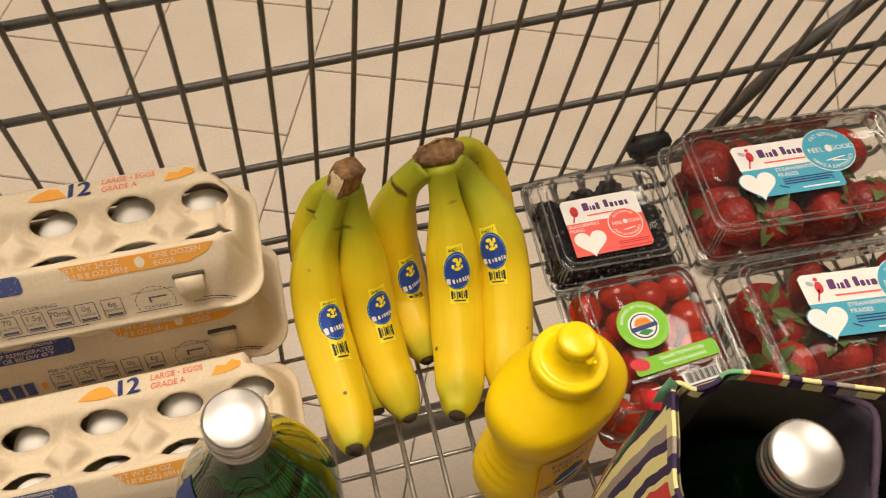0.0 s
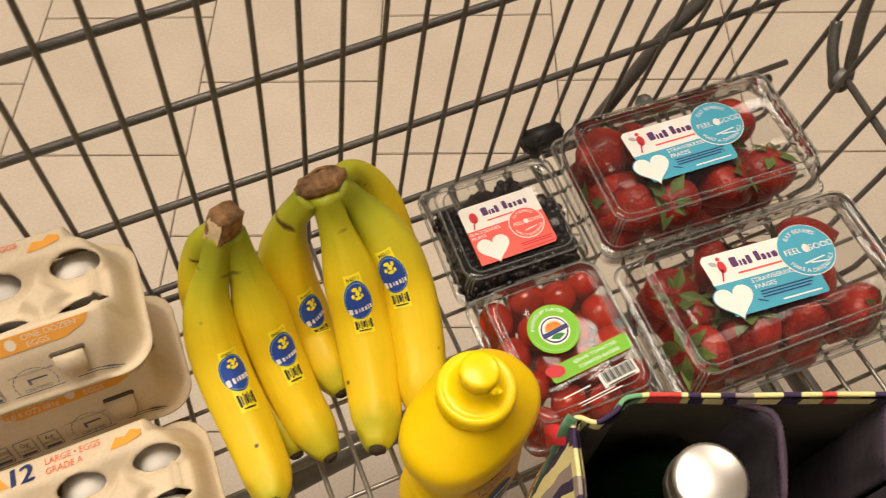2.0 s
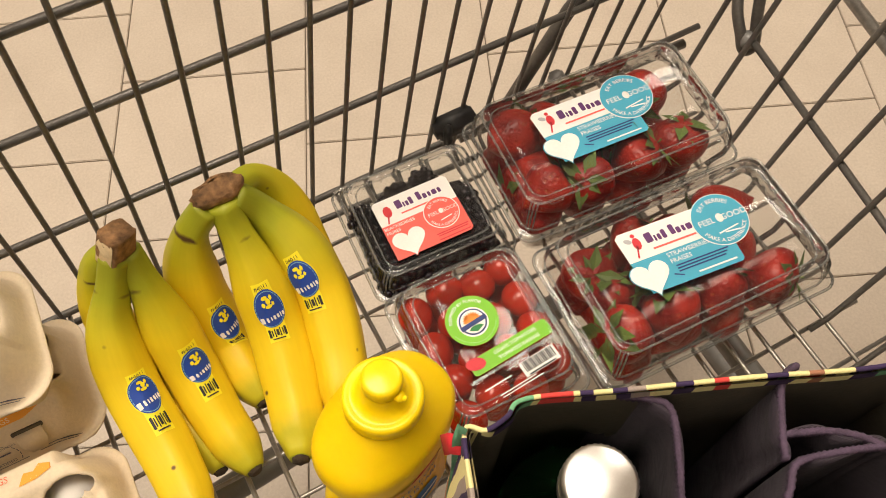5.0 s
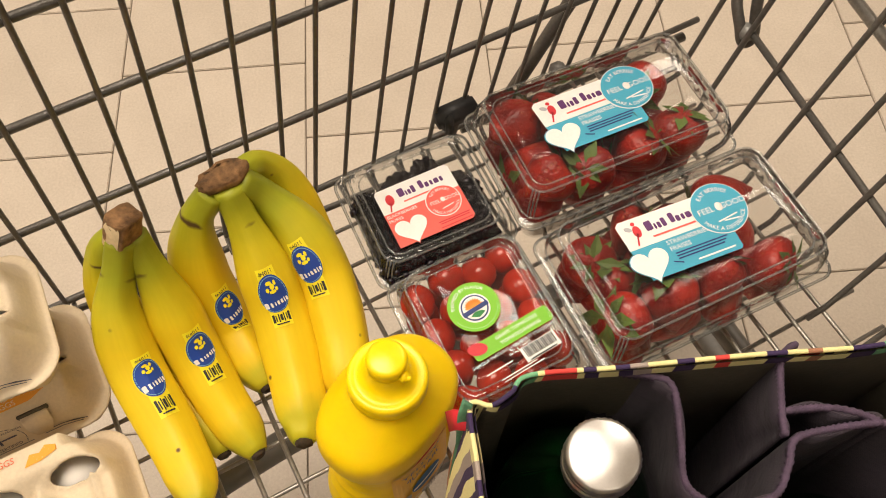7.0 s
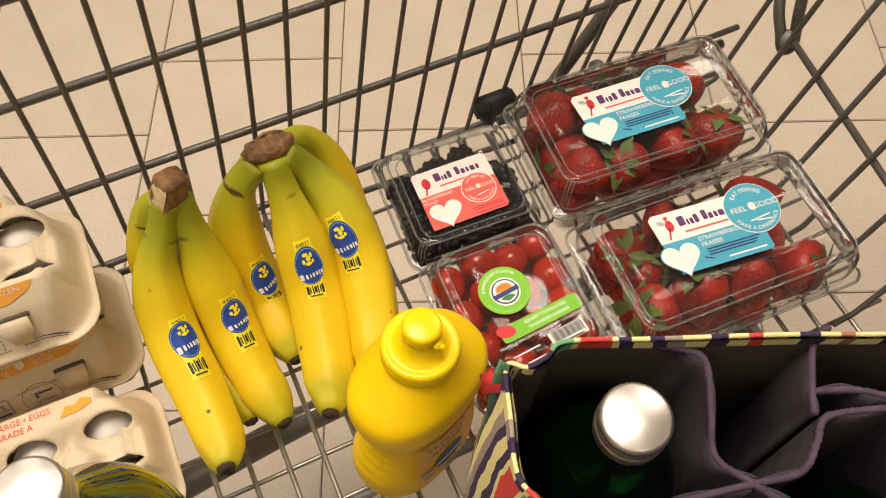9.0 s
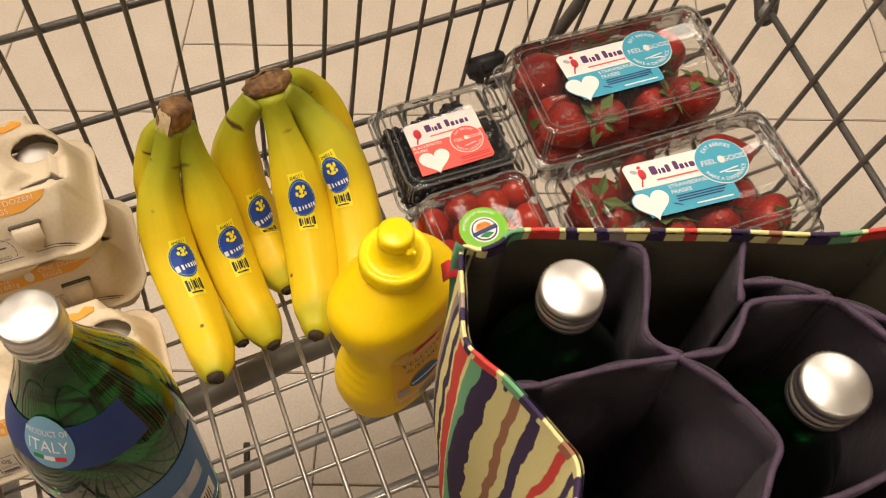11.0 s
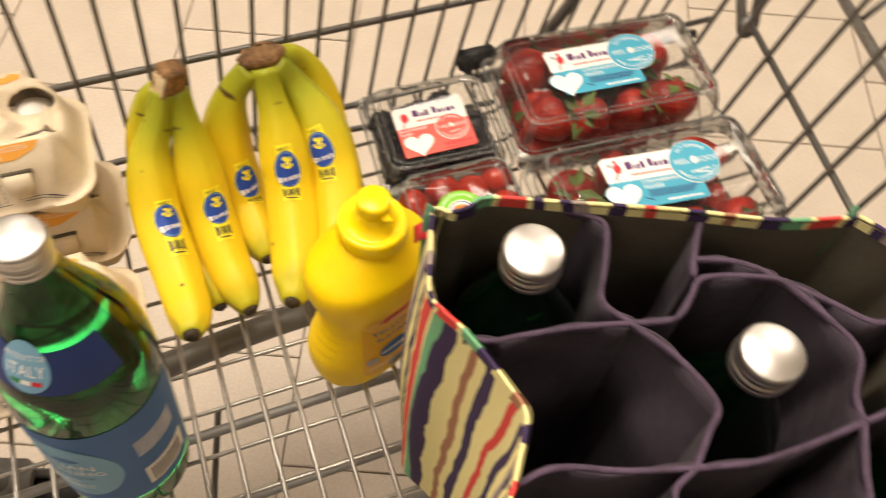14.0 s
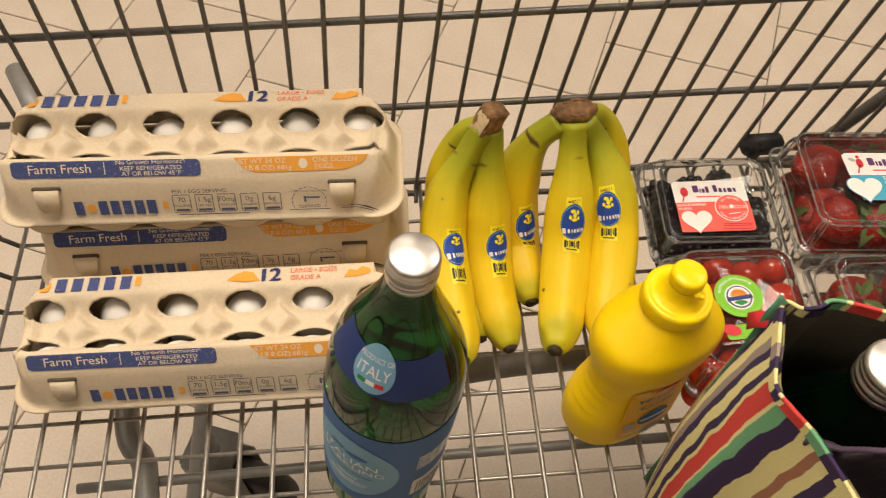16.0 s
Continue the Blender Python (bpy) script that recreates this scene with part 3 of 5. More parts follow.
PROFILE = [(-0.0520, 0.0), (-0.0490, 0.002), (-0.0365, 0.030), (-0.0340, 0.0335), (-0.0245, 0.0450), (-0.0225, 0.0450), (-0.0110, 0.0305), (0.0115, 0.0305), (0.0235, 0.0455), (0.0260, 0.0470), (0.0430, 0.0455), (0.0465, 0.0400), (0.0500, 0.005), (0.0520, 0.0)]


def across(y):
    for (y0, h0), (y1, h1) in zip(PROFILE, PROFILE[1:]):
        if y <= y1:
            return h0 + (h1 - h0) * (y - y0) / (y1 - y0)
    return 0.0


def lid_height(x, y):
    """Height of the moulded lid over the flange line."""
    ax, ay = CL / 2 - abs(x), CW / 2 - abs(y)
    h = (across(y - 0.0012) + across(y + 0.0012)) / 2
    d = ax
    if ay < 0.030 and ax < 0.030:
        d = 0.030 - math.hypot(0.030 - ax, 0.030 - ay)
        h = min(h, 0.001 + 0.046 * ease((d - 0.002) / 0.018))
    if d < 0.018:
        h = min(h, 0.046 * ease((d - 0.0025) / 0.0130) if d > 0.0025 else 0.0)
    elif ax < 0.026 and abs(y) < 0.026:
        h = h + (0.045 - h) * (1 - ease((ax - 0.014) / 0.012))
    if abs(x) < 0.126 and abs(y) < 0.019:
        near = min(abs(x - hx - 0.0253) for hx in HOLE_X)
        h += 0.0100 * ease((1.08 - near / 0.0165 - abs(y) / 0.0190) / 0.62)
    return h


def round_corner(x, y, r=0.022):
    ax, ay = CL / 2 - abs(x), CW / 2 - abs(y)
    if ax < r and ay < r:
        d = math.hypot(r - ax, r - ay)
        if d > 1e-9:
            s = max(r - ax, r - ay) / d
            x = math.copysign(CL / 2 - r + (r - ax) * s, x)
            y = math.copysign(CW / 2 - r + (r - ay) * s, y)
    return x, y


def egg_lid():
    bm = bmesh.new()
    nx, ny = 152, 56
    grid = []
    for i in range(nx + 1):
        x = -CL / 2 + CL * i / nx
        row = []
        for j in range(ny + 1):
            y = -CW / 2 + CW * j / ny
            px, py = round_corner(x, y)
            row.append(bm.verts.new((px, py, 0.034 + lid_height(px, py) + 0.0004 * noise.noise((x * 90, y * 90, 2)))))
        grid.append(row)
    ra, rb = 0.0156, 0.0066

    def level(v, a=ra, b=rb):
        return min((abs((v.co.x - hx) / a) ** 1.75 + abs((v.co.y - hy) / b) ** 1.75) ** (1 / 1.75) for hx in HOLE_X for hy in HOLE_Y)

    keep = []
    inside = {v: level(v) for row in grid for v in row}
    for i in range(nx):
        for j in range(ny):
            q = (grid[i][j], grid[i + 1][j], grid[i + 1][j + 1], grid[i][j + 1])
            if sum(inside[v] < 1 for v in q) < 3:
                keep.append(bm.faces.new(q))
    for v, s in inside.items():
        if v.link_faces and (s < 1 or (s < 1.13 and len(v.link_faces) < 4)):
            hx, hy = min(((hx, hy) for hx in HOLE_X for hy in HOLE_Y), key=lambda h: math.hypot((v.co.x - h[0]) / ra, (v.co.y - h[1]) / rb))
            f = 1 / max(s, 0.3)
            v.co.x, v.co.y = hx + (v.co.x - hx) * f, hy + (v.co.y - hy) * f
    for v in inside:
        if v.link_faces and 0.99 < level(v) < 1.32:
            v.co.z += 0.0011
    bmesh.ops.delete(bm, geom=[v for v in inside if not v.link_faces], context="VERTS")
    return finish(bm, "carton_lid", PULP)


def egg_tray():
    bm = bmesh.new()
    nx, ny = 96, 32
    rows = []
    for i in range(nx + 1):
        x = -CL / 2 + CL * i / nx
        row = []
        for j in range(ny + 1):
            y = -CW / 2 + CW * j / ny
            edge = min(CL / 2 - abs(x), CW / 2 - abs(y))
            cup = (0.5 + 0.5 * math.cos(2 * math.pi * (x - HOLE_X[0]) / 0.0506)) * (0.5 - 0.5 * math.cos(2 * math.pi * y / (CW / 2 + 0.004)))
            z = 0.033 - ease((edge - 0.003) / 0.012) * (0.016 + 0.017 * cup ** 0.5)
            row.append(bm.verts.new((*round_corner(x, y), z)))
        rows.append(row)
    for i in range(nx):
        for j in range(ny):
            bm.faces.new((rows[i][j], rows[i][j + 1], rows[i + 1][j + 1], rows[i + 1][j]))
    return finish(bm, "carton_tray", PULP)


LID, TRAY = egg_lid(), egg_tray()


def lid_map(x0, y0, lift=0.0007):
    return lambda x, y: Vector((x0 + x, y0 + y, 0.034 + lid_height(x0 + x, y0 + y) + lift))


def front_map(x0, drop):
    """The steep front of the lid; y runs up the slope from the flange."""
    def f(x, y):
        yy = -CW / 2 + 0.0030 + (drop + y) * 0.407
        return Vector((x0 + x, yy - 0.0010, 0.034 + lid_height(x0 + x, yy) + 0.0005))
    return f


def egg_carton(at, label, eggs=True):
    at = at @ Matrix.Diagonal((1, 0.95, 0.95, 1))
    c = thing("egg_carton", at, label, "egg carton", "stacked egg cartons")
    lid = part("carton_lid", LID, PULP, c, "moulded lid with twelve oval windows")
    s = lid.modifiers.new("thickness", "SOLIDIFY")
    s.thickness, s.offset = 0.0014, -1
    part("carton_tray", TRAY, PULP, c)
    # tongues that lock the lid
    for x in (-0.105, 0.108):
        bm = bmesh.new()
        y0 = -CW / 2
        loft(bm, [[(x - 0.0088, y0 + 0.0128, 0.0625), (x + 0.0088, y0 + 0.0128, 0.0625)], [(x - 0.0088, y0 + 0.0090, 0.0600), (x + 0.0088, y0 + 0.0090, 0.0600)], [(x - 0.0085, y0 + 0.0055, 0.0540), (x + 0.0085, y0 + 0.0055, 0.0540)], [(x - 0.005, y0 + 0.0030, 0.0465), (x + 0.005, y0 + 0.0030, 0.0465)]], False, False, False)
        tab = part("lid_tongue", bm, PULP, lid)
        t = tab.modifiers.new("thickness", "SOLIDIFY")
        t.thickness = 0.0018
        # solid dark strip stands for the slot's shade; the lid is not cut
        bm = bmesh.new()
        box(bm, x - 0.0102, x + 0.0102, y0 + 0.0125, y0 + 0.0152, 0.0605, 0.0638, 0.0005)
        part("tongue_slot_shade", bm, SLOT, lid, "dark brown block painted as the shade of the slot behind the tongue")
    # printing: back strip, front band, front face
    back = lid_map(0, 0.0345)
    bars = [bar(0.0078, 0.0125, -0.1360 + 0.0120 * k, 0.0) for k in range(7) if k != 1]
    printed("brand_print", bars, [], EGG_NAVY, back, lid, 4, "navy bars of brand lettering")
    for shape in (disc(0.0048, 16, -0.1240, 0.0, 1.2), shifted(bar(0.004, 0.009), -0.0550, 0.001), [(0.0110, -0.0030), (0.0180, 0.0030), (0.0245, 0.0052), (0.0310, 0.0040), (0.0365, -0.0045), (0.0250, -0.0052)], [(0.0995, -0.0052), (0.1035, 0.0025), (0.1095, 0.0010), (0.1135, 0.0048), (0.1225, 0.0030), (0.1195, -0.0020), (0.1095, -0.0050)]):
        printed("sun_print", [shape], [], EGG_ORANGE, back, lid, 4)
    printed("dozen_print", [], [("12", 0.0175, 0.0435, 0.0), ("12", 0.0175, 0.0443, 0.0003), ("12", 0.0175, 0.0427, -0.0003)], EGG_NAVY, back, lid)
    printed("grade_print", [], [("LARGE • EGGS", 0.0066, 0.0590, 0.0034, 0.0, "LEFT", 0.84), ("GRADE A", 0.0066, 0.0590, -0.0036, 0.0, "LEFT", 0.84)], EGG_RED, back, lid)
    band = lambda x, y: lid_map(0, -0.0292)(x, y * 0.62)
    blob = [(x, y + 0.0008 * math.sin(x * 160)) for x, y in rounded(0.135, 0.0135, 0.0035, 4)]
    printed("fresh_band", [shifted(blob, -0.060, 0.0)], [], EGG_NAVY, band, lid, 5, "worn navy printed band")
    band2 = lambda x, y: lid_map(0, -0.0292, 0.0011)(x, y * 0.62)
    printed("fresh_print", [bar(0.0006, 0.010, -0.061, 0)], [("Farm Fresh", 0.0100, -0.093, 0.0), ("No Growth Hormones*", 0.0050, -0.028, 0.0042), ("KEEP REFRIGERATED", 0.0048, -0.028, -0.0006), ("AT OR BELOW 45°F", 0.0048, -0.028, -0.0048)], EGG_PALE, band2, lid)
    sweep = [(-0.055, 0.0062), (0.055, 0.0062), (0.050, 0.0), (0.035, -0.0055), (-0.038, -0.0062), (-0.047, -0.003)]
    printed("weight_band", [[(x * 0.88 + 0.080, y) for x, y in sweep]], [], EGG_ORANGE, band, lid, 5, "orange printed swoosh")
    printed("weight_print", [disc(0.0032, 12, 0.081, 0.0, 1.3)], [("NET WT 24 OZ", 0.0055, 0.050, 0.0025), ("(1 LB 8 OZ) 681g", 0.0055, 0.053, -0.0028), ("ONE DOZEN", 0.0055, 0.104, 0.0025), ("EGGS", 0.0055, 0.096, -0.0028)], EGG_PALE, band2, lid)
    face = front_map(0, 0.0150)
    bars = [bar(0.0066, 0.0120, -0.085 + 0.0088 * k, -0.004) for k in range(7) if k != 1]
    printed("brand_print", bars, [], EGG_NAVY, face, lid, 2, "navy bars of brand lettering")
    for shape in (disc(0.0036, 14, -0.0762, -0.004), bar(0.004, 0.006, -0.022, -0.003)):
        printed("sun_print", [shape], [], EGG_ORANGE, face, lid, 2)
    stamps, words = [], [("PER 1 EGG SERVING", 0.0045, 0.004, 0.0085)]
    for k, (a, b) in enumerate((("70", "CALORIES"), ("1.5g", "SAT FAT"), ("70mg", "SODIUM"), ("0g", "SUGARS"), ("6g", "PROTEIN"))):
        x = -0.010 + 0.0165 * k
        words += [(a, 0.0062, x, 0.001), (b, 0.0028, x, -0.004)]
        for x0, y0, w, h in ((0, 0.0055, 0.012, 0.0006), (0, -0.0095, 0.012, 0.0006), (-0.0063, -0.002, 0.0006, 0.014), (0.0063, -0.002, 0.0006, 0.014), (0, -0.0078, 0.010, 0.002)):
            stamps.append(bar(w, h, x + x0, y0))
    words += [("UNITED EGG PRODUCERS", 0.0023, 0.083, 0.006), ("CERTIFIED", 0.0036, 0.083, -0.0075)]
    stamps += [bar(0.030, 0.0006, 0.083, -0.0100), bar(0.010, 0.0014, 0.086, 0.0005), bar(0.0016, 0.005, 0.080, -0.001), bar(0.052, 0.0007, 0.012, -0.0118), bar(0.03, 0.0006, 0.118, -0.0070), bar(0.024, 0.0006, 0.118, -0.0092)]
    for k in range(14):
        a = radians(-20 + 220 * k / 13)
        stamps.append(shifted(bar(0.0028, 0.0005), 0.083 + 0.0125 * math.cos(a), -0.003 + 0.0125 * math.sin(a), math.degrees(a) + 90))
    printed("nutrition_print", stamps, words, EGG_GREY, face, lid)
    if eggs:
        for hx in HOLE_X:
            for hy in HOLE_Y:
                bm = bmesh.new()
                prof = [(0.0206 * math.sin(math.pi * k / 14) * (1 + 0.10 * math.cos(math.pi * k / 14)), -0.0275 * math.cos(math.pi * k / 14)) for k in range(15)]
                prof[0], prof[-1] = (0.0004, prof[0][1]), (0.0004, prof[-1][1])
                lathe(bm, prof, 20)
                e = new("egg", finish(bm, "egg", SHELL))
                j = random.uniform(-0.0012, 0.0012)
                e.matrix_world = at @ pose(hx * 0.965 + j, math.copysign(0.0225, hy), 0.0392 + j, random.uniform(-12, 12), random.uniform(-10, 10), 0)
                tagged(e, "white hen's egg lying in the carton", "egg", "eggs in the cartons")
    return c


egg_carton(pose(-0.1885, 0.334, FL + 0.001, 0, 0, -1.0), "grey-beige pulp egg carton under another carton", eggs=False)
egg_carton(pose(-0.1900, 0.3402, FL + 0.0770, 0, 0, -2.4), "grey-beige moulded pulp egg carton on top of the stack")
egg_carton(pose(-0.1885, 0.2275, FL + 0.001, 0, 0, -1.0), "grey-beige moulded pulp egg carton on the basket floor")
# ---- bananas ----
def banana_bunch(name_label, fingers, crown, crown_size, crown_turn, cut):
    bunch = thing("banana_bunch", Matrix.Identity(4), name_label, "bananas")
    for pts, r, mark in fingers:
        axis = curve_points(pts, 10)
        n = len(axis)
        total = sum((b - a).length for a, b in zip(axis, axis[1:]))
        run, along = 0.0, [0.0]
        for a, b in zip(axis, axis[1:]):
            run += (b - a).length
            along.append(run / total)
        tang = [(axis[min(i + 1, n - 1)] - axis[max(i - 1, 0)]).normalized() for i in range(n)]
        if mark:
            i0 = min(range(n), key=lambda i: (axis[i] - Vector(mark)).length)
            ref = (Vector(mark) - axis[i0]).normalized()
        else:
            i0, ref = n // 2, Vector((0, -0.4, 0.9))

        def radius(s, r=r):
            stem = 0.53 + 0.47 * ease((s - 0.08) / 0.32)
            tail = (1 - 0.10 * ease((s - 0.62) / 0.25)) * (1 - 0.60 * max(0.0, (s - 0.84) / 0.16) ** 2.0)
            return r * stem * tail

        def surface(s, a, lift=0.0, axis=axis, along=along, tang=tang, ref=ref, n=n, radius=radius):
            s = max(0.0, min(0.9999, s))
            i = max(k for k in range(n) if along[k] <= s)
            i = min(i, n - 2)
            f = (s - along[i]) / max(1e-9, along[i + 1] - along[i])
            p, t = axis[i].lerp(axis[i + 1], f), tang[i].lerp(tang[i + 1], f).normalized()
            up = (ref - t * ref.dot(t)).normalized()
            side_ = up.cross(t)
            rr = radius(s) * (1 + 0.050 * (1 - 2 * abs(math.sin(2.5 * a + 0.3)))) + lift
            return p + rr * (math.cos(a) * up + math.sin(a) * side_)

        bm = bmesh.new()
        uv = bm.loops.layers.uv.new("UVMap")
        m, k = 48, 30
        rows = [[bm.verts.new(surface(i / m, 2 * math.pi * j / k)) for j in range(k)] for i in range(m + 1)]
        for i in range(m):
            for j in range(k):
                f = bm.faces.new((rows[i][j], rows[i][(j + 1) % k], rows[i + 1][(j + 1) % k], rows[i + 1][j]))
                for l, (a, b) in zip(f.loops, ((i, j), (i, j + 1), (i + 1, j + 1), (i + 1, j))):
                    l[uv].uv = (b / k, a / m)
        bm.faces.new(rows[0][::-1])
        bm.faces.new(rows[-1])
        finger = part("banana", bm, BANANA, bunch)
        bm = bmesh.new()
        tip, t = axis[-1], tang[-1]
        tube(bm, [tip - t * 0.003, tip + t * 0.0002, tip + t * 0.0022, tip + t * 0.0030], [r * 0.34, r * 0.31, r * 0.25, r * 0.12], 9)
        for v in bm.verts:
            v.co += 0.0014 * noise.noise_vector(v.co * 320)
        part("banana_tip", bm, TIPBLACK, finger, "black dried blossom end")
        if mark:
            s0 = along[i0]

            def wrap(lift, s0=s0, r=r, total=total, surface=surface):
                return lambda x, y: surface(s0 - y / total, x / r, lift)

            lab = printed("sticker", [bar(0.0138, 0.054, 0, -0.0020)], [], INK_YELLOW, wrap(0.0004), finger, 6, "yellow and blue fruit sticker")
            printed("sticker_rim", [disc(0.0106, 30, 0, 0.0040, 1.62)], [], INK_YELLOW, wrap(0.0006), lab, 6)
            printed("sticker_oval", [disc(0.0100, 30, 0, 0.0040, 1.66)], [], INK_ROYAL, wrap(0.0009), lab, 6)
            ring = []
            for q in range(28):
                a0 = 2 * math.pi * q / 28
                ring.append(shifted(bar(0.0026, 0.0005), 0.0090 * math.cos(a0), 0.0040 + 0.0152 * math.sin(a0), math.degrees(math.atan2(1.66 * math.cos(a0), -math.sin(a0)))))
            printed("sticker_border", ring, [], INK_SKY, wrap(0.0012), lab, 2)
            word = [(-0.0075, 0.0042, 0.0072), (-0.0035, 0.0022, 0.0060), (-0.0008, 0.0012, 0.0050), (0.0016, 0.0022, 0.0052), (0.0044, 0.0022, 0.0050), (0.0066, 0.0012, 0.0064), (0.0088, 0.0022, 0.0050)]
            for wx, ww, wh in word:
                printed("sticker_lettering", [shifted(rounded(ww * 0.66, wh * 0.78, 0.0005, 1), wx * 0.86, -0.0030 + wx * 0.10, 4)], [], INK_WHITE, wrap(0.0014), lab, 2)
            for fx, fy, fr, fs in ((-0.0008, 0.0150, 0.0019, 0.8), (0.0008, 0.0118, 0.0015, 1.6), (0.0030, 0.0140, 0.0010, 2.0), (-0.0026, 0.0100, 0.0011, 1.7), (0.0004, 0.0078, 0.0022, 0.7), (0.0034, 0.0090, 0.0009, 1.8)):
                printed("sticker_figure", [disc(fr, 12, fx, fy, fs)], [], INK_YELLOW, wrap(0.0013), lab, 2)
            for q in range(7):
                printed("barcode_bar", [bar(0.0008 if q % 3 else 0.0017, 0.0072 if q % 2 else 0.0098, -0.0050 + 0.0017 * q, -0.0195)], [], INK_BLACK, wrap(0.0009), lab, 2)
            printed("barcode_base", [bar(0.0085, 0.0012, 0, -0.0262)], [], INK_BLACK, wrap(0.0009), lab, 2)
            printed("sticker_code", [], [("#4011", 0.0040, 0.0, 0.0220)], INK_BLACK, wrap(0.0009), lab, 2)
    bm = bmesh.new()
    c, (w, d, h) = Vector(crown), crown_size
    rings = []
    for z, s in ((-0.5, 0.72), (-0.2, 0.95), (0.15, 1.0), (0.40, 0.92), (0.5, 0.72)):
        rings.append([(w / 2 * s * math.cos(2 * math.pi * k / 24) * (1 + 0.06 * math.sin(3 * k)), d / 2 * s * math.sin(2 * math.pi * k / 24) * (1 + 0.08 * math.cos(5 * k)), z * h + 0.0016 * math.sin(k * 2.3)) for k in range(24)])
    loft(bm, rings)
    if cut:
        bm.free()
        bm = bmesh.new()
        slabs = []
        for k in range(7):
            z = -0.5 + k / 6
            q = 1.0 - 0.22 * max(0.0, z) - 0.25 * max(0.0, -z)
            slabs.append([(px * q + 0.0008 * math.sin(5 * z + 900 * py), py * q + 0.0006 * math.sin(8 * z + 700 * px), z * h + 0.0012 * math.sin(600 * px)) for px, py in rounded(w, d, 0.0035, 3)])
        loft(bm, slabs)
    stub = part("crown", bm, STEM, bunch, "brown dried crown of the bunch")
    stub.matrix_local = Matrix.Translation(c) @ crown_turn
    if cut:
        bm = bmesh.new()
        patch(bm, [(x + 0.0007 * math.sin(900 * y), y + 0.0005 * math.sin(1300 * x)) for x, y in rounded(d * 0.74, h * 0.80, 0.003, 4)], lambda x, y: Vector((x * (1 - 8 * abs(y)), y, 0.0006 - 6.0 * y * y - 0.05 * abs(y) + 0.0005 * math.sin(900 * x + 700 * y))), 5)
        face = part("cut_face", bm, CUT, stub, "pale torn stem face")
        face.matrix_local = pose(-w / 2, 0, 0, 90, 0, -90)


R1 = 0.0189
banana_bunch("bunch of three yellow bananas with green shoulders", [
    ([(0.024, 0.337, 0.625), (0.014, 0.3316, 0.6084), (-0.004, 0.3174, 0.5768), (-0.011, 0.2908, 0.548), (-0.008, 0.247, 0.531), (-0.005, 0.208, 0.532), (-0.005, 0.186, 0.542)], R1, (-0.0027, 0.2742, 0.5561)),
    ([(0.029, 0.339, 0.621), (0.029, 0.3296, 0.6004), (0.027, 0.3144, 0.5628), (0.026, 0.2888, 0.529), (0.028, 0.256, 0.513), (0.033, 0.228, 0.507), (0.0365, 0.211, 0.507)], R1, (0.0309, 0.2834, 0.5407)),
    ([(0.023, 0.342, 0.623), (0.006, 0.3456, 0.6064), (-0.005, 0.3384, 0.5688), (-0.003, 0.3108, 0.519), (0.006, 0.272, 0.507), (0.013, 0.242, 0.504), (0.015, 0.224, 0.502)], R1 * 0.88, None),
], (0.0272, 0.3385, 0.6305), (0.021, 0.017, 0.027), pose(0, 0, 0, 8, 22, 34), True)
banana_bunch("bunch of four yellow bananas with greenish necks", [
    ([(0.086, 0.349, 0.615), (0.066, 0.3476, 0.5924), (0.053, 0.3384, 0.5529), (0.0535, 0.3108, 0.511), (0.057, 0.282, 0.5035), (0.06, 0.254, 0.502)], R1 * 1.05, (0.0574, 0.3110, 0.5268)),
    ([(0.095, 0.346, 0.617), (0.095, 0.3366, 0.5984), (0.0945, 0.3164, 0.5688), (0.091, 0.2888, 0.536), (0.083, 0.25, 0.522), (0.074, 0.215, 0.521), (0.068, 0.198, 0.525)], R1 * 1.07, (0.0921, 0.2914, 0.5552)),
    ([(0.102, 0.349, 0.615), (0.114, 0.3426, 0.5964), (0.1265, 0.3224, 0.5708), (0.1295, 0.2948, 0.542), (0.123, 0.26, 0.526), (0.113, 0.226, 0.521), (0.106, 0.206, 0.522)], R1 * 1.10, (0.1242, 0.2996, 0.5612)),
    ([(0.102, 0.353, 0.613), (0.120, 0.3656, 0.6004), (0.133, 0.3624, 0.5728), (0.136, 0.3380, 0.532), (0.134, 0.302, 0.508), (0.128, 0.265, 0.502), (0.120, 0.240, 0.502)], R1 * 0.88, None),
], (0.0955, 0.352, 0.6205), (0.037, 0.019, 0.015), pose(0, 0, 0, 22, 0, 4), False)


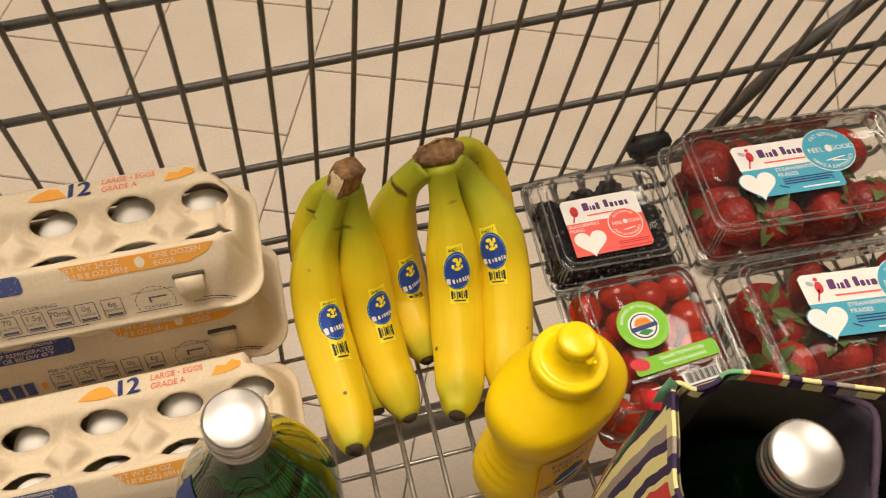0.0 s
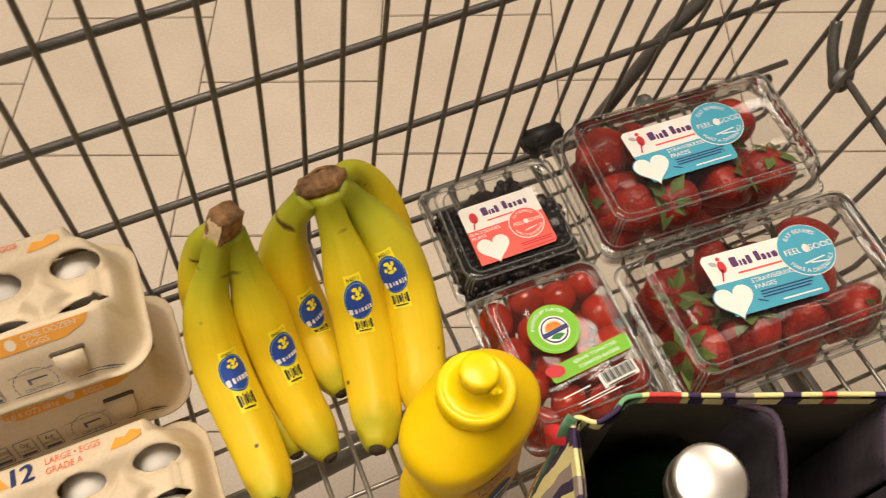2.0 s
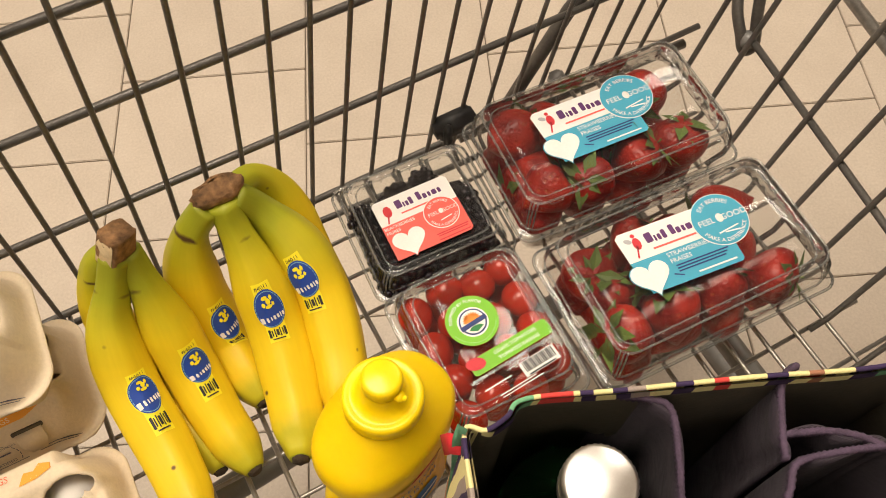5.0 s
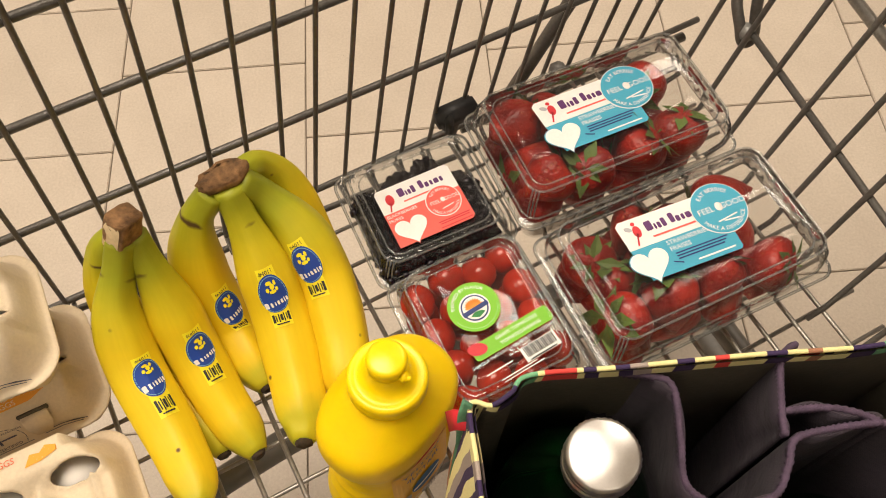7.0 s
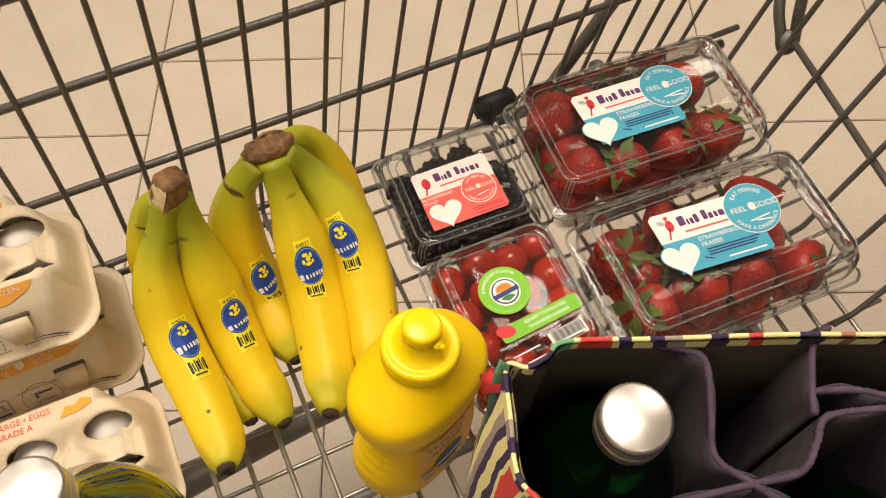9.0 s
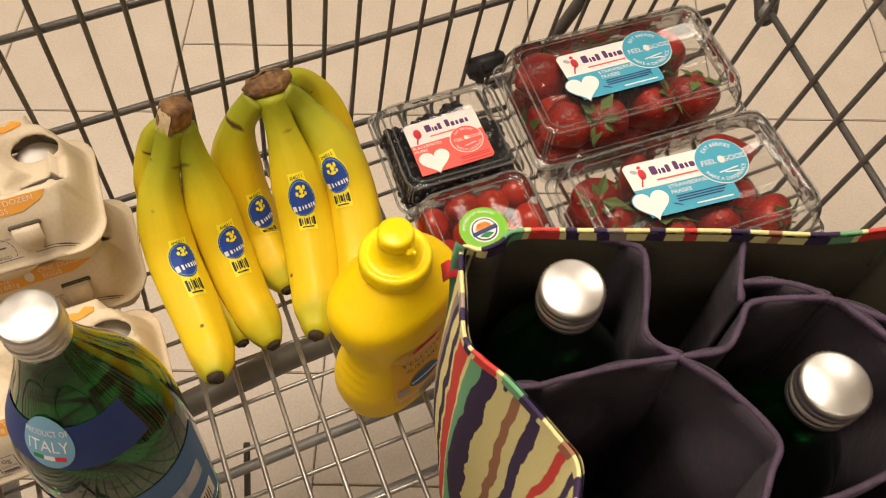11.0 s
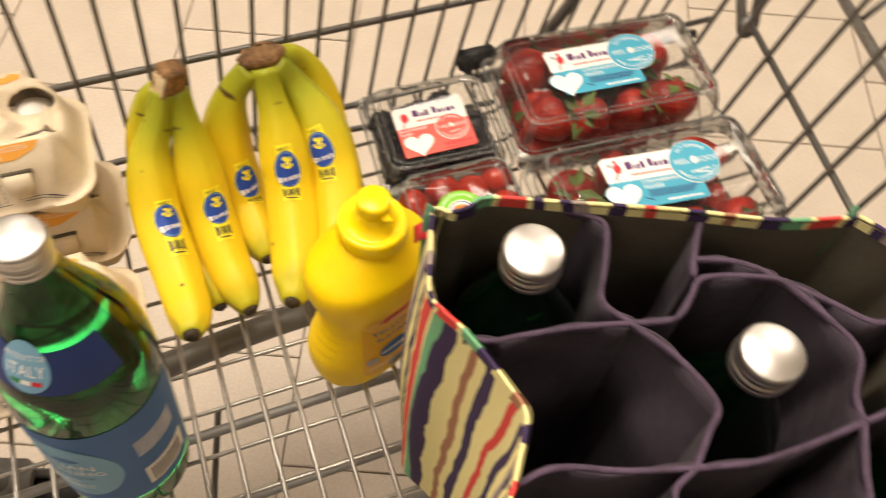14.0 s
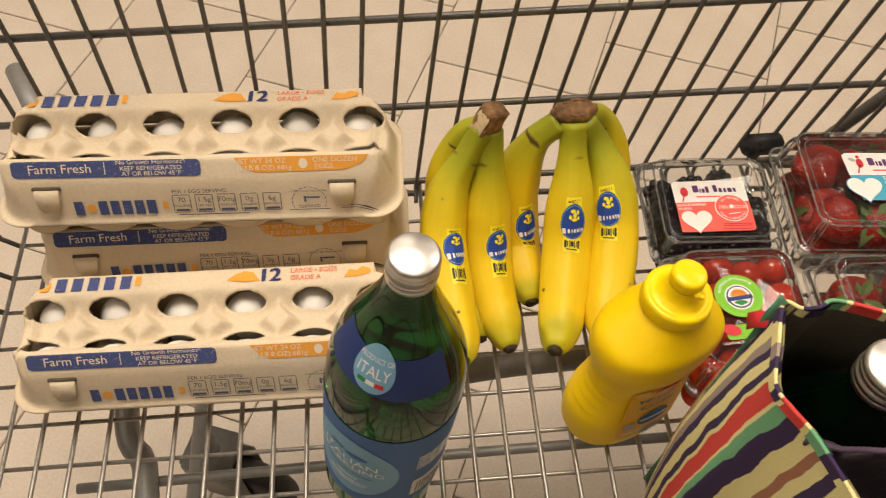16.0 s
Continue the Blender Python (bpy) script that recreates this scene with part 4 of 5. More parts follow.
# ---- clear clamshell boxes ----
def clamshell(name, at, w, d, h, label, rib=0.0):
    box_ = thing(name, at, label, "fruit box")
    def dense(wi, di, z, r, wave=0.0):
        """The same outline with many points along each side, to carry the ribs."""
        base = rounded(wi, di, r, 5)
        out = []
        for i, (x, y) in enumerate(base):
            x2, y2 = base[(i + 1) % len(base)]
            steps = {5: int(w / 0.004), 17: int(w / 0.004), 11: int(d / 0.004), 23: int(d / 0.004)}.get(i, 1)
            for k in range(steps):
                px, py = x + (x2 - x) * k / steps, y + (y2 - y) * k / steps
                if steps > 3:
                    nx, ny = (y2 - y), -(x2 - x)
                    l = math.hypot(nx, ny)
                    q = wave * (0.5 + 0.5 * math.cos(2 * math.pi * k / 4.0)) * ease(k / 3) * ease((steps - k) / 3)
                    px, py = px - nx / l * q, py - ny / l * q
                out.append((px, py, z))
        return out
    rim = h * 0.62
    bm = bmesh.new()
    loft(bm, [dense(w - 0.034, d - 0.034, 0.001, 0.012), dense(w - 0.026, d - 0.026, 0.003, 0.013, 0.0), dense(w - 0.018, d - 0.018, rim * 0.35, 0.013, rib), dense(w - 0.013, d - 0.013, rim * 0.8, 0.013, rib), dense(w - 0.010, d - 0.010, rim - 0.004, 0.012), dense(w - 0.008, d - 0.008, rim, 0.012), dense(w, d, rim, 0.010), dense(w, d, rim - 0.003, 0.010)], True, True, False)
    part("base_tub", bm, CLEAR, box_, "clear plastic tub")
    bm = bmesh.new()
    loft(bm, [dense(w - 0.001, d - 0.001, rim + 0.0012, 0.010), dense(w - 0.010, d - 0.010, rim + 0.0014, 0.012), dense(w - 0.013, d - 0.013, rim + 0.004, 0.012), dense(w - 0.017, d - 0.017, h * 0.90, 0.013, rib * 0.6), dense(w - 0.021, d - 0.021, h, 0.012), dense(w - 0.030, d - 0.030, h + 0.0005, 0.011), dense(w - 0.033, d - 0.033, h - 0.0025, 0.010)], True, False, True)
    lid = part("lid", bm, CLEARLID, box_, "clear snap-on lid")
    for s in (-1, 1):
        bm = bmesh.new()
        lathe(bm, [(0.0005, rim + 0.0012), (0.003, rim + 0.0025), (0.0042, rim + 0.001), (0.0045, rim + 0.0008)], 14, False, False)
        knob = part("snap_button", bm, CLEAR, lid)
        knob.matrix_local = pose(w / 2 - 0.006, s * (d / 2 - 0.020), 0)
    # rolled edges that catch the light
    for wi, di, z, r, cr in ((w - 0.0005, d - 0.0005, rim - 0.0005, 0.0011, 0.010), (w - 0.011, d - 0.011, rim + 0.003, 0.0008, 0.012), (w - 0.0205, d - 0.0205, h + 0.0002, 0.0009, 0.012), (w - 0.032, d - 0.032, h - 0.001, 0.0006, 0.010)):
        bm = bmesh.new()
        ring = [(x, y, z) for x, y in rounded(wi, di, cr, 5)]
        tube(bm, ring + ring[:1], r, 6, False)
        part("lid_bead", bm, BEAD, lid)
    for sx in (-1, 1):
        for sy in (-1, 1):
            for a in (0.0, 0.5, 1.0):
                bm = bmesh.new()
                ox, oy = 0.0035 * math.cos(a * math.pi / 2), 0.0035 * math.sin(a * math.pi / 2)
                tube(bm, curve_points([(sx * (w / 2 - 0.0105 + ox), sy * (d / 2 - 0.0105 + oy), rim + 0.004), (sx * (w / 2 - 0.0125 + ox), sy * (d / 2 - 0.0125 + oy), h * 0.88), (sx * (w / 2 - 0.0160 + ox), sy * (d / 2 - 0.0160 + oy), h - 0.0005)], 3), 0.0007, 6)
                part("corner_rib", bm, BEAD, lid)
    # slot vents along the long sides of the lid
    for s in (-1, 1):
        for k in range(4):
            bm = bmesh.new()
            tube(bm, curve_points([(-0.005, 0, 0), (-0.0045, 0, 0.003), (0.0045, 0, 0.003), (0.005, 0, 0)], 3), 0.0006, 6)
            v = part("vent_slot", bm, CLEAR, lid)
            v.matrix_local = pose((k - 1.5) * w / 4.6, s * (d / 2 - 0.0155), h * 0.86, -65 * s, 0, 0)
    return box_, lid


def strawberry_label(parent, corner, turn):
    """Laid out from its upper left corner."""
    c, s = math.cos(radians(turn)), math.sin(radians(turn))
    f = lambda lift: plane_map(corner, (c, s, 0), (-s, c, 0), lift)
    white = [(0.0015, -0.0235), (0.076, -0.0235), (0.076, 0.0), (0.003, 0.0), (0.0, -0.003)]
    lab = printed("paper_label", [white], [], INK_WHITE, f(0.0004), parent, 1, "white and cyan paper label with a heart")
    printed("label_panel", [[(0.0015, -0.0235), (0.006, -0.0490), (0.0745, -0.0490), (0.0765, -0.047), (0.0765, -0.0235)]], [], INK_BLUE, f(0.0006), lab)
    printed("seal_rim", [disc(0.0206, 40, 0.0755, -0.0150)], [], INK_WHITE, f(0.0008), lab)
    printed("label_seal", [disc(0.0200, 40, 0.0755, -0.0150)], [], INK_BLUE, f(0.0011), lab, 1, "round cyan seal")
    bm = bmesh.new()
    lettering(bm, "FEEL", 0.0064, f(0.0014), 0.0652, -0.0145)
    lettering(bm, "GOOD", 0.0064, f(0.0014), 0.0864, -0.0145)
    lettering(bm, "EAT BERRIES", 0.0046, f(0.0014), 0.0755, -0.0150, 0, "CENTER", 1.0, 0.0150)
    patch(bm, shifted(bar(0.016, 0.0010), 0.0775, -0.0240, 8), f(0.0014))
    patch(bm, shifted(bar(0.011, 0.0010), 0.0795, -0.0262, -6), f(0.0014))
    patch(bm, disc(0.0028, 12, 0.0757, -0.0140, 1.25), f(0.0014))
    lettering(bm, "MAKE A DIFFERENCE", 0.0043, f(0.0014), 0.0755, -0.0150, 0, "CENTER", 0.95, -0.0168)
    part("seal_print", bm, INK_WHITE, lab, "", False)
    brand = [shifted(rounded(w, h, 0.0010, 2), x, -0.0105 + y, 3) for x, y, w, h in ((0.0225, 0.001, 0.0052, 0.0078), (0.0270, -0.001, 0.0016, 0.0050), (0.0300, -0.001, 0.0026, 0.0050), (0.0338, 0.0, 0.0032, 0.0070), (0.0405, 0.001, 0.0036, 0.0078), (0.0448, -0.001, 0.0032, 0.0048), (0.0487, -0.001, 0.0024, 0.0048), (0.0530, -0.001, 0.0042, 0.0048), (0.0573, -0.001, 0.0026, 0.0048))]
    printed("brand_print", brand, [], INK_PURPLE, f(0.0007), lab, 1, "purple bars of brand lettering")
    printed("brand_figure", [disc(0.0030, 12, 0.0130, -0.0110, 1.6), shifted(bar(0.0012, 0.010), 0.0110, -0.0170, -20), disc(0.0016, 10, 0.0125, -0.0045)], [], INK_RED, f(0.0007), lab)
    printed("brand_wing", [shifted(disc(0.0030, 12, 0, 0, 0.6), 0.0075, -0.0075, -30)], [], INK_SILVER, f(0.0006), lab)
    printed("slogan_print", [bar(0.034, 0.0014, 0.0390, -0.0185)], [], INK_CORAL, f(0.0007), lab)
    printed("product_print", [bar(0.029, 0.0012, 0.0570, -0.0455)], [("STRAWBERRIES", 0.0048, 0.0440, -0.0270), ("FRAISES", 0.0048, 0.0360, -0.0320)], INK_WHITE, f(0.0009), lab)
    printed("small_print", [bar(0.040, 0.0011, 0.0500, -0.0360), bar(0.038, 0.0011, 0.0490, -0.0382), bar(0.036, 0.0011, 0.0480, -0.0404), shifted(bar(0.007, 0.0010), 0.0290, -0.0425, -25)], [], INK_NAVY, f(0.0009), lab)
    printed("heart_rim", [shifted(heart(0.0292), 0.0105, -0.0375)], [], INK_BLUE, f(0.0011), lab)
    printed("heart", [shifted(heart(0.0278), 0.0105, -0.0375)], [], INK_WHITE, f(0.0014), lab, 1, "blank white printed heart")
    return lab


def strawberry_mesh(seed, length, r):
    rnd = random.Random(seed)
    bm = bmesh.new()
    rows = []
    tilt = rnd.uniform(-0.15, 0.15)
    for i in range(15):
        s = i / 14
        rad = r * (math.sin(math.pi * min(1, s * 1.02) ** 0.62) ** 0.75) if 0 < i < 14 else 0.0006
        z = length * (0.5 - s)
        rows.append([((rad * (1 + 0.06 * math.sin(2 * a + seed))) * math.cos(a) + tilt * r * s, rad * (1 + 0.05 * math.cos(3 * a)) * math.sin(a), z + (0.0012 * math.cos(3 * a) if i < 4 else 0)) for a in (2 * math.pi * k / 20 for k in range(20))])
    loft(bm, rows)
    return finish(bm, "strawberry_body", BERRY)


def calyx_mesh(seed, size):
    rnd = random.Random(seed)
    bm = bmesh.new()
    hub = bm.verts.new((0, 0, 0.001))
    for k in range(9):
        a, l = 2 * math.pi * k / 9 + rnd.uniform(-0.2, 0.2), size * rnd.uniform(0.75, 1.15)
        d, s = Vector((math.cos(a), math.sin(a), 0)), Vector((-math.sin(a), math.cos(a), 0))
        lift = rnd.uniform(-0.005, 0.008)
        mid = d * l * 0.5 + Vector((0, 0, 0.0015 + lift * 0.5))
        end_ = d * l + Vector((0, 0, lift - 0.001))
        v = [hub] + [bm.verts.new(p) for p in (mid + s * l * 0.21, end_, mid - s * l * 0.21, mid + Vector((0, 0, -0.0008)))]
        bm.faces.new((v[0], v[4], v[1]))
        bm.faces.new((v[1], v[4], v[2]))
        bm.faces.new((v[2], v[4], v[3]))
        bm.faces.new((v[3], v[4], v[0]))
    tip = [bm.verts.new((0.0012 * math.cos(2.1 * k), 0.0012 * math.sin(2.1 * k), 0.0075)) for k in range(3)]
    for k in range(3):
        bm.faces.new((hub, tip[k], tip[(k + 1) % 3]))
    bm.faces.new(tip)
    return finish(bm, "calyx", LEAF, False)


BERRIES = [(strawberry_mesh(k, l, r), l) for k, (l, r) in enumerate(((0.046, 0.0212), (0.041, 0.0196), (0.037, 0.0180), (0.048, 0.0202)))]
CALYX = [calyx_mesh(k, 0.019 + 0.003 * k) for k in range(3)]


def strawberry(at, i, leaf=True):
    me, l = BERRIES[i % 4]
    s = thing("strawberry", at, "ripe red strawberry in a clear box", "strawberry", "strawberries in the boxes")
    part("strawberry_body", me, BERRY, s)
    if leaf:
        c = part("calyx", CALYX[i % 3], LEAF, s, "green leafy calyx")
        c.matrix_local = pose(0, 0, l / 2 - 0.003)


SA = pose(0.3735, 0.3110, FL + 0.001, 0, 0, -4.5)
SB = pose(0.3650, 0.1890, FL + 0.001, 0, 0, -3.0)
for at, seed, lab_at, lab_turn in ((SA, 5, (-0.0503, 0.0265), 0.0), (SB, 9, (-0.0437, 0.0324), -4.0)):
    body, lid = clamshell("strawberry_box", at, 0.188, 0.116, 0.080, "clear plastic clamshell box full of ripe strawberries", 0.0016)
    tagged(body, group="strawberry boxes")
    strawberry_label(lid, (lab_at[0], lab_at[1], 0.0792), lab_turn)
    rnd = random.Random(seed)
    for level, zc, cols, rows_ in ((0, 0.022, 4, 3), (1, 0.053, 4, 3)):
        for i in range(cols):
            for j in range(rows_):
                if level and (i, j) in ((3, 1), (2, 1 + seed % 2)):
                    continue
                x = -0.059 + 0.0385 * i + 0.006 * (j % 2) - 0.003 + rnd.uniform(-0.003, 0.003)
                y = -0.029 + 0.029 * j + rnd.uniform(-0.002, 0.002)
                tip = (rnd.uniform(18, 60) if level and rnd.random() < 0.42 else rnd.uniform(60, 115)) * rnd.choice((-1, 1))
                strawberry(at @ pose(x, y, zc + rnd.uniform(-0.005, 0.002) - 0.006 * (j == 1 and level), tip, rnd.uniform(-30, 30), rnd.uniform(0, 360)), rnd.randrange(12), level == 1 or rnd.random() < 0.3)


# ---- blackberries ----
def blackberry_mesh(seed):
    rnd = random.Random(seed)
    bm = bmesh.new()
    for i in range(5):
        ring = (4, 7, 8, 7, 4)[i]
        z = -0.0098 + 0.0049 * i
        rad = (0.0050, 0.0082, 0.0092, 0.0082, 0.0048)[i]
        for k in range(ring):
            a = 2 * math.pi * (k + 0.5 * (i % 2)) / ring
            bmesh.ops.create_icosphere(bm, subdivisions=1, radius=rnd.uniform(0.0036, 0.0046), matrix=Matrix.Translation((1.12 * rad * math.cos(a), 1.12 * rad * math.sin(a), 1.15 * z + rnd.uniform(-0.0005, 0.0005))))
    return finish(bm, "blackberry", BLACKBERRY)


BLACKS = [blackberry_mesh(k) for k in range(3)]
BB = pose(0.2255, 0.3275, FL + 0.001, 0, 0, -3.5)
body, lid = clamshell("blackberry_box", BB, 0.116, 0.108, 0.044, "clear plastic clamshell box full of blackberries", 0.0022)
rnd = random.Random(21)
for level, zc in ((0, 0.0125), (1, 0.0265)):
    for i in range(5):
        for j in range(5):
            if (level and rnd.random() < 0.08) or (i, j) in ((0, 4), (1, 4), (4, 4)) or (level and (i, j) in ((4, 3), (2, 4))):
                continue
            ob = new("blackberry", BLACKS[rnd.randrange(3)])
            ob.matrix_world = BB @ pose(-0.0380 + 0.0180 * i + rnd.uniform(-0.003, 0.003), -0.0360 + 0.0168 * j + rnd.uniform(-0.003, 0.003), zc + rnd.uniform(-0.002, 0.002), rnd.uniform(50, 130), rnd.uniform(-30, 30), rnd.uniform(0, 360))
            tagged(ob, "glossy black ripe blackberry in a clear box", "blackberry", "blackberries in the box")


def berry_label(parent, at):
    f = lambda lift: plane_map(at, (1, 0.02, 0), (-0.02, 1, 0), lift)
    white = [(-0.0315, 0.004), (0.0315, 0.004), (0.0315, 0.024), (0.0290, 0.0265), (-0.029, 0.0265), (-0.0315, 0.024)]
    lab = printed("paper_label", [white], [], INK_WHITE, f(0.0004), parent, 1, "white and coral paper label with a heart")
    printed("label_panel", [[(-0.0315, 0.0040), (-0.0315, -0.0265), (0.029, -0.0265), (0.0315, -0.024), (0.0315, 0.004)]], [], INK_CORAL, f(0.0006), lab)
    printed("seal_rim", [disc(0.0140, 36, 0.0150, -0.003)], [], INK_WHITE, f(0.0008), lab)
    printed("label_seal", [disc(0.0133, 36, 0.0150, -0.003)], [], INK_CORAL, f(0.0010), lab)
    bm = bmesh.new()
    lettering(bm, "EAT BERRIES", 0.0032, f(0.0013), 0.0150, -0.003, 0, "CENTER", 1.0, 0.0102)
    lettering(bm, "MAKE A DIFFERENCE", 0.0030, f(0.0013), 0.0150, -0.003, 0, "CENTER", 0.95, -0.0114)
    lettering(bm, "FEEL", 0.0043, f(0.0013), 0.0084, -0.0025)
    lettering(bm, "GOOD", 0.0043, f(0.0013), 0.0222, -0.0025)
    patch(bm, shifted(bar(0.010, 0.0008), 0.0165, -0.0090, 8), f(0.0013))
    patch(bm, disc(0.0019, 10, 0.0150, -0.002, 1.2), f(0.0013))
    part("seal_print", bm, INK_WHITE, lab, "", False)
    printed("brand_print", [shifted(rounded(w, h, 0.0008, 2), x, 0.0170 + y, 3) for x, y, w, h in ((-0.0118, 0.001, 0.0050, 0.0074), (-0.0078, -0.001, 0.0014, 0.0046), (-0.0052, -0.001, 0.0024, 0.0046), (-0.0018, 0.0, 0.0030, 0.0066), (0.0052, 0.001, 0.0034, 0.0074), (0.0096, -0.001, 0.0030, 0.0046), (0.0134, -0.001, 0.0022, 0.0046), (0.0176, -0.001, 0.0038, 0.0046), (0.0218, -0.001, 0.0024, 0.0046))], [], INK_PURPLE, f(0.0007), lab, 1, "purple bars of brand lettering")
    printed("brand_figure", [disc(0.0034, 12, -0.022, 0.015, 1.5), shifted(bar(0.0012, 0.009), -0.0235, 0.009, -20)], [], INK_RED, f(0.0007), lab)
    printed("slogan_print", [bar(0.033, 0.0013, 0.004, 0.0095)], [], INK_CORAL, f(0.0007), lab)
    printed("product_print", [], [("BLACKBERRIES", 0.0038, -0.018, 0.0010), ("MURES", 0.0038, -0.0245, -0.0030)], INK_WHITE, f(0.0009), lab)
    printed("small_print", [bar(0.026, 0.0009, 0.0165, -0.0195), bar(0.024, 0.0009, 0.0165, -0.0213), bar(0.026, 0.0009, 0.0165, -0.0245)], [], INK_RED, f(0.0009), lab)
    printed("heart_rim", [shifted(heart(0.0270), -0.0165, -0.0150)], [], INK_CORAL, f(0.0009), lab)
    printed("heart", [shifted(heart(0.0258), -0.0165, -0.0150)], [], INK_WHITE, f(0.0011), lab, 1, "blank white printed heart")


berry_label(lid, (-0.0025, -0.0065, 0.0432))

# ---- tomatoes ----
TM = pose(0.2150, 0.2110, FL + 0.001, 0, 0, -2.0)
body, lid = clamshell("tomato_box", TM, 0.106, 0.122, 0.066, "clear plastic clamshell box of red grape tomatoes", 0.0012)
bm = bmesh.new()
lathe(bm, [(0.0004, -0.0140)] + [(0.0126 * math.sin(math.pi * k / 12), -0.0140 * math.cos(math.pi * k / 12)) for k in range(1, 12)] + [(0.0004, 0.0140)], 20)
tom_mesh = finish(bm, "grape_tomato", TOMATO)
rnd = random.Random(4)
for level, zc in ((0, 0.015), (1, 0.041)):
    for i in range(4):
        for j in range(4):
            ob = new("grape_tomato", tom_mesh)
            ob.matrix_world = TM @ pose(-0.034 + 0.0232 * i + rnd.uniform(-0.002, 0.002), -0.041 + 0.0272 * j + (0.006 if i % 2 else -0.002) + rnd.uniform(-0.002, 0.002), zc + rnd.uniform(-0.002, 0.003), rnd.uniform(60, 120), rnd.uniform(-20, 20), rnd.uniform(0, 360))
            tagged(ob, "shiny red grape tomato in a clear box", "tomato", "grape tomatoes in the box")


def tomato_label(parent, at):
    f = lambda lift: plane_map(at, (1, 0.03, 0), (-0.03, 1, 0), lift)
    fc = lambda lift: (lambda x, y: f(lift)(-0.006 + (x + 0.006) * 0.82, 0.014 + (y - 0.013) * 0.82))
    lab = printed("film_label", [disc(0.0225, 44, -0.006, 0.013)], [], INK_GREEN, fc(0.0005), parent, 1, "round green label on clear film")
    printed("seal_rim", [disc(0.0133, 36, -0.006, 0.0115)], [], INK_WHITE, fc(0.0007), lab)
    printed("seal_ring", [disc(0.0118, 36, -0.006, 0.0115)], [], INK_NAVY, fc(0.0009), lab)
    printed("seal_field", [disc(0.0105, 32, -0.006, 0.0115)], [], INK_WHITE, fc(0.0011), lab)
    sun = [(-0.006 + (0.0088 if k % 2 else 0.0062) * math.cos(math.pi * k / 22), 0.0120 + (0.0088 if k % 2 else 0.0062) * math.sin(math.pi * k / 22)) for k in range(23)]
    printed("sun_print", [sun], [], INK_ORANGE, fc(0.0013), lab)
    printed("hill_print", [[(-0.0125, 0.0050), (-0.006, 0.0020), (0.0008, 0.0050), (-0.002, 0.0072), (-0.006, 0.0078), (-0.0100, 0.0070)]], [], INK_DGREEN, fc(0.0013), lab)
    printed("brand_print", [shifted(bar(0.0245, 0.0042), -0.006, 0.0100, 6)], [], INK_NAVY, fc(0.0015), lab, 1, "navy bar of brand lettering")
    bm = bmesh.new()
    lettering(bm, "INSPIRED BY FLAVOR", 0.0043, fc(0.0008), -0.006, 0.013, 12, "CENTER", 1.0, 0.0178)
    for k in range(26):
        a = radians(200 + 140 * k / 25)
        patch(bm, disc(0.0003, 6, -0.006 + 0.0198 * math.cos(a), 0.013 + 0.0198 * math.sin(a)), fc(0.0008))
    part("slogan_print", bm, INK_WHITE, lab, "", False)
    g = lambda lift: (lambda x, y: f(lift)(x * 0.94 - 0.001, y * 0.88 + 0.002))
    strip = [(x, y) for x, y in rounded(0.066, 0.0135, 0.003, 4)]
    s2 = printed("name_strip", [shifted(strip, 0.009, -0.0195, 4)], [], INK_GREEN, g(0.0005), lab)
    printed("name_print", [], [("GRAPE TOMATOES", 0.0042, 0.014, -0.0165, 4), ("TOMATES RAISINS", 0.0042, 0.015, -0.0218, 4)], INK_WHITE, g(0.0008), s2)
    printed("use_print", [], [("SALADS & SNACKING / SALADES ET COLLATIONS", 0.0036, 0.006, -0.0290, 4, "CENTER", 0.88)], INK_WHITE, g(0.0006), lab)
    printed("tomato_print", [shifted(disc(0.0075, 18, 0, 0, 0.68), -0.019, -0.0190, -18)], [], INK_RED, g(0.0009), lab)
    printed("barcode_ground", [shifted(bar(0.029, 0.0125), 0.022, -0.0390, 4)], [], INK_WHITE, g(0.0005), lab)
    printed("barcode", [shifted(bar(0.0006 + 0.0004 * (k * 7 % 3), 0.0085), 0.010 + 0.0015 * k, -0.0385 + 0.0001 * k, 4) for k in range(17)] + [shifted(bar(0.022, 0.0012), 0.022, -0.0443, 4)], [], INK_BLACK, g(0.0008), lab)
    printed("small_print", [shifted(bar(0.022, 0.0011), -0.012, -0.0400, 4), shifted(bar(0.030, 0.0009), 0.000, -0.0480, 4), shifted(bar(0.034, 0.0009), 0.003, -0.0500, 4)], [], INK_WHITE, g(0.0006), lab)


tomato_label(lid, (0.0010, -0.0040, 0.0652))
# ---- mustard bottle ----
MU = pose(0.1135, 0.1650, FL + 0.003, -2.4, 4.9, 0) @ pose(0, 0, 0, 0, 0, 23) @ Matrix.Diagonal((0.96, 0.96, 0.905, 1))
mustard = thing("mustard_bottle", MU, "bright yellow plastic squeeze bottle of mustard", "mustard bottle")
# half widths along and across the label, by height
FORM = [(0.0, 0.0398, 0.0242), (0.003, 0.045, 0.0292), (0.012, 0.0474, 0.0314), (0.03, 0.0497, 0.0319), (0.045, 0.0486, 0.0314), (0.06, 0.0433, 0.0295), (0.074, 0.0392, 0.0281), (0.088, 0.0398, 0.0286), (0.102, 0.0424, 0.0308), (0.116, 0.0473, 0.033), (0.13, 0.049, 0.0336), (0.142, 0.0462, 0.033), (0.153, 0.035, 0.028), (0.162, 0.026, 0.0235), (0.168, 0.0205, 0.0205), (0.171, 0.0192, 0.0192)]


smooth_form = curve_points(FORM, 5)


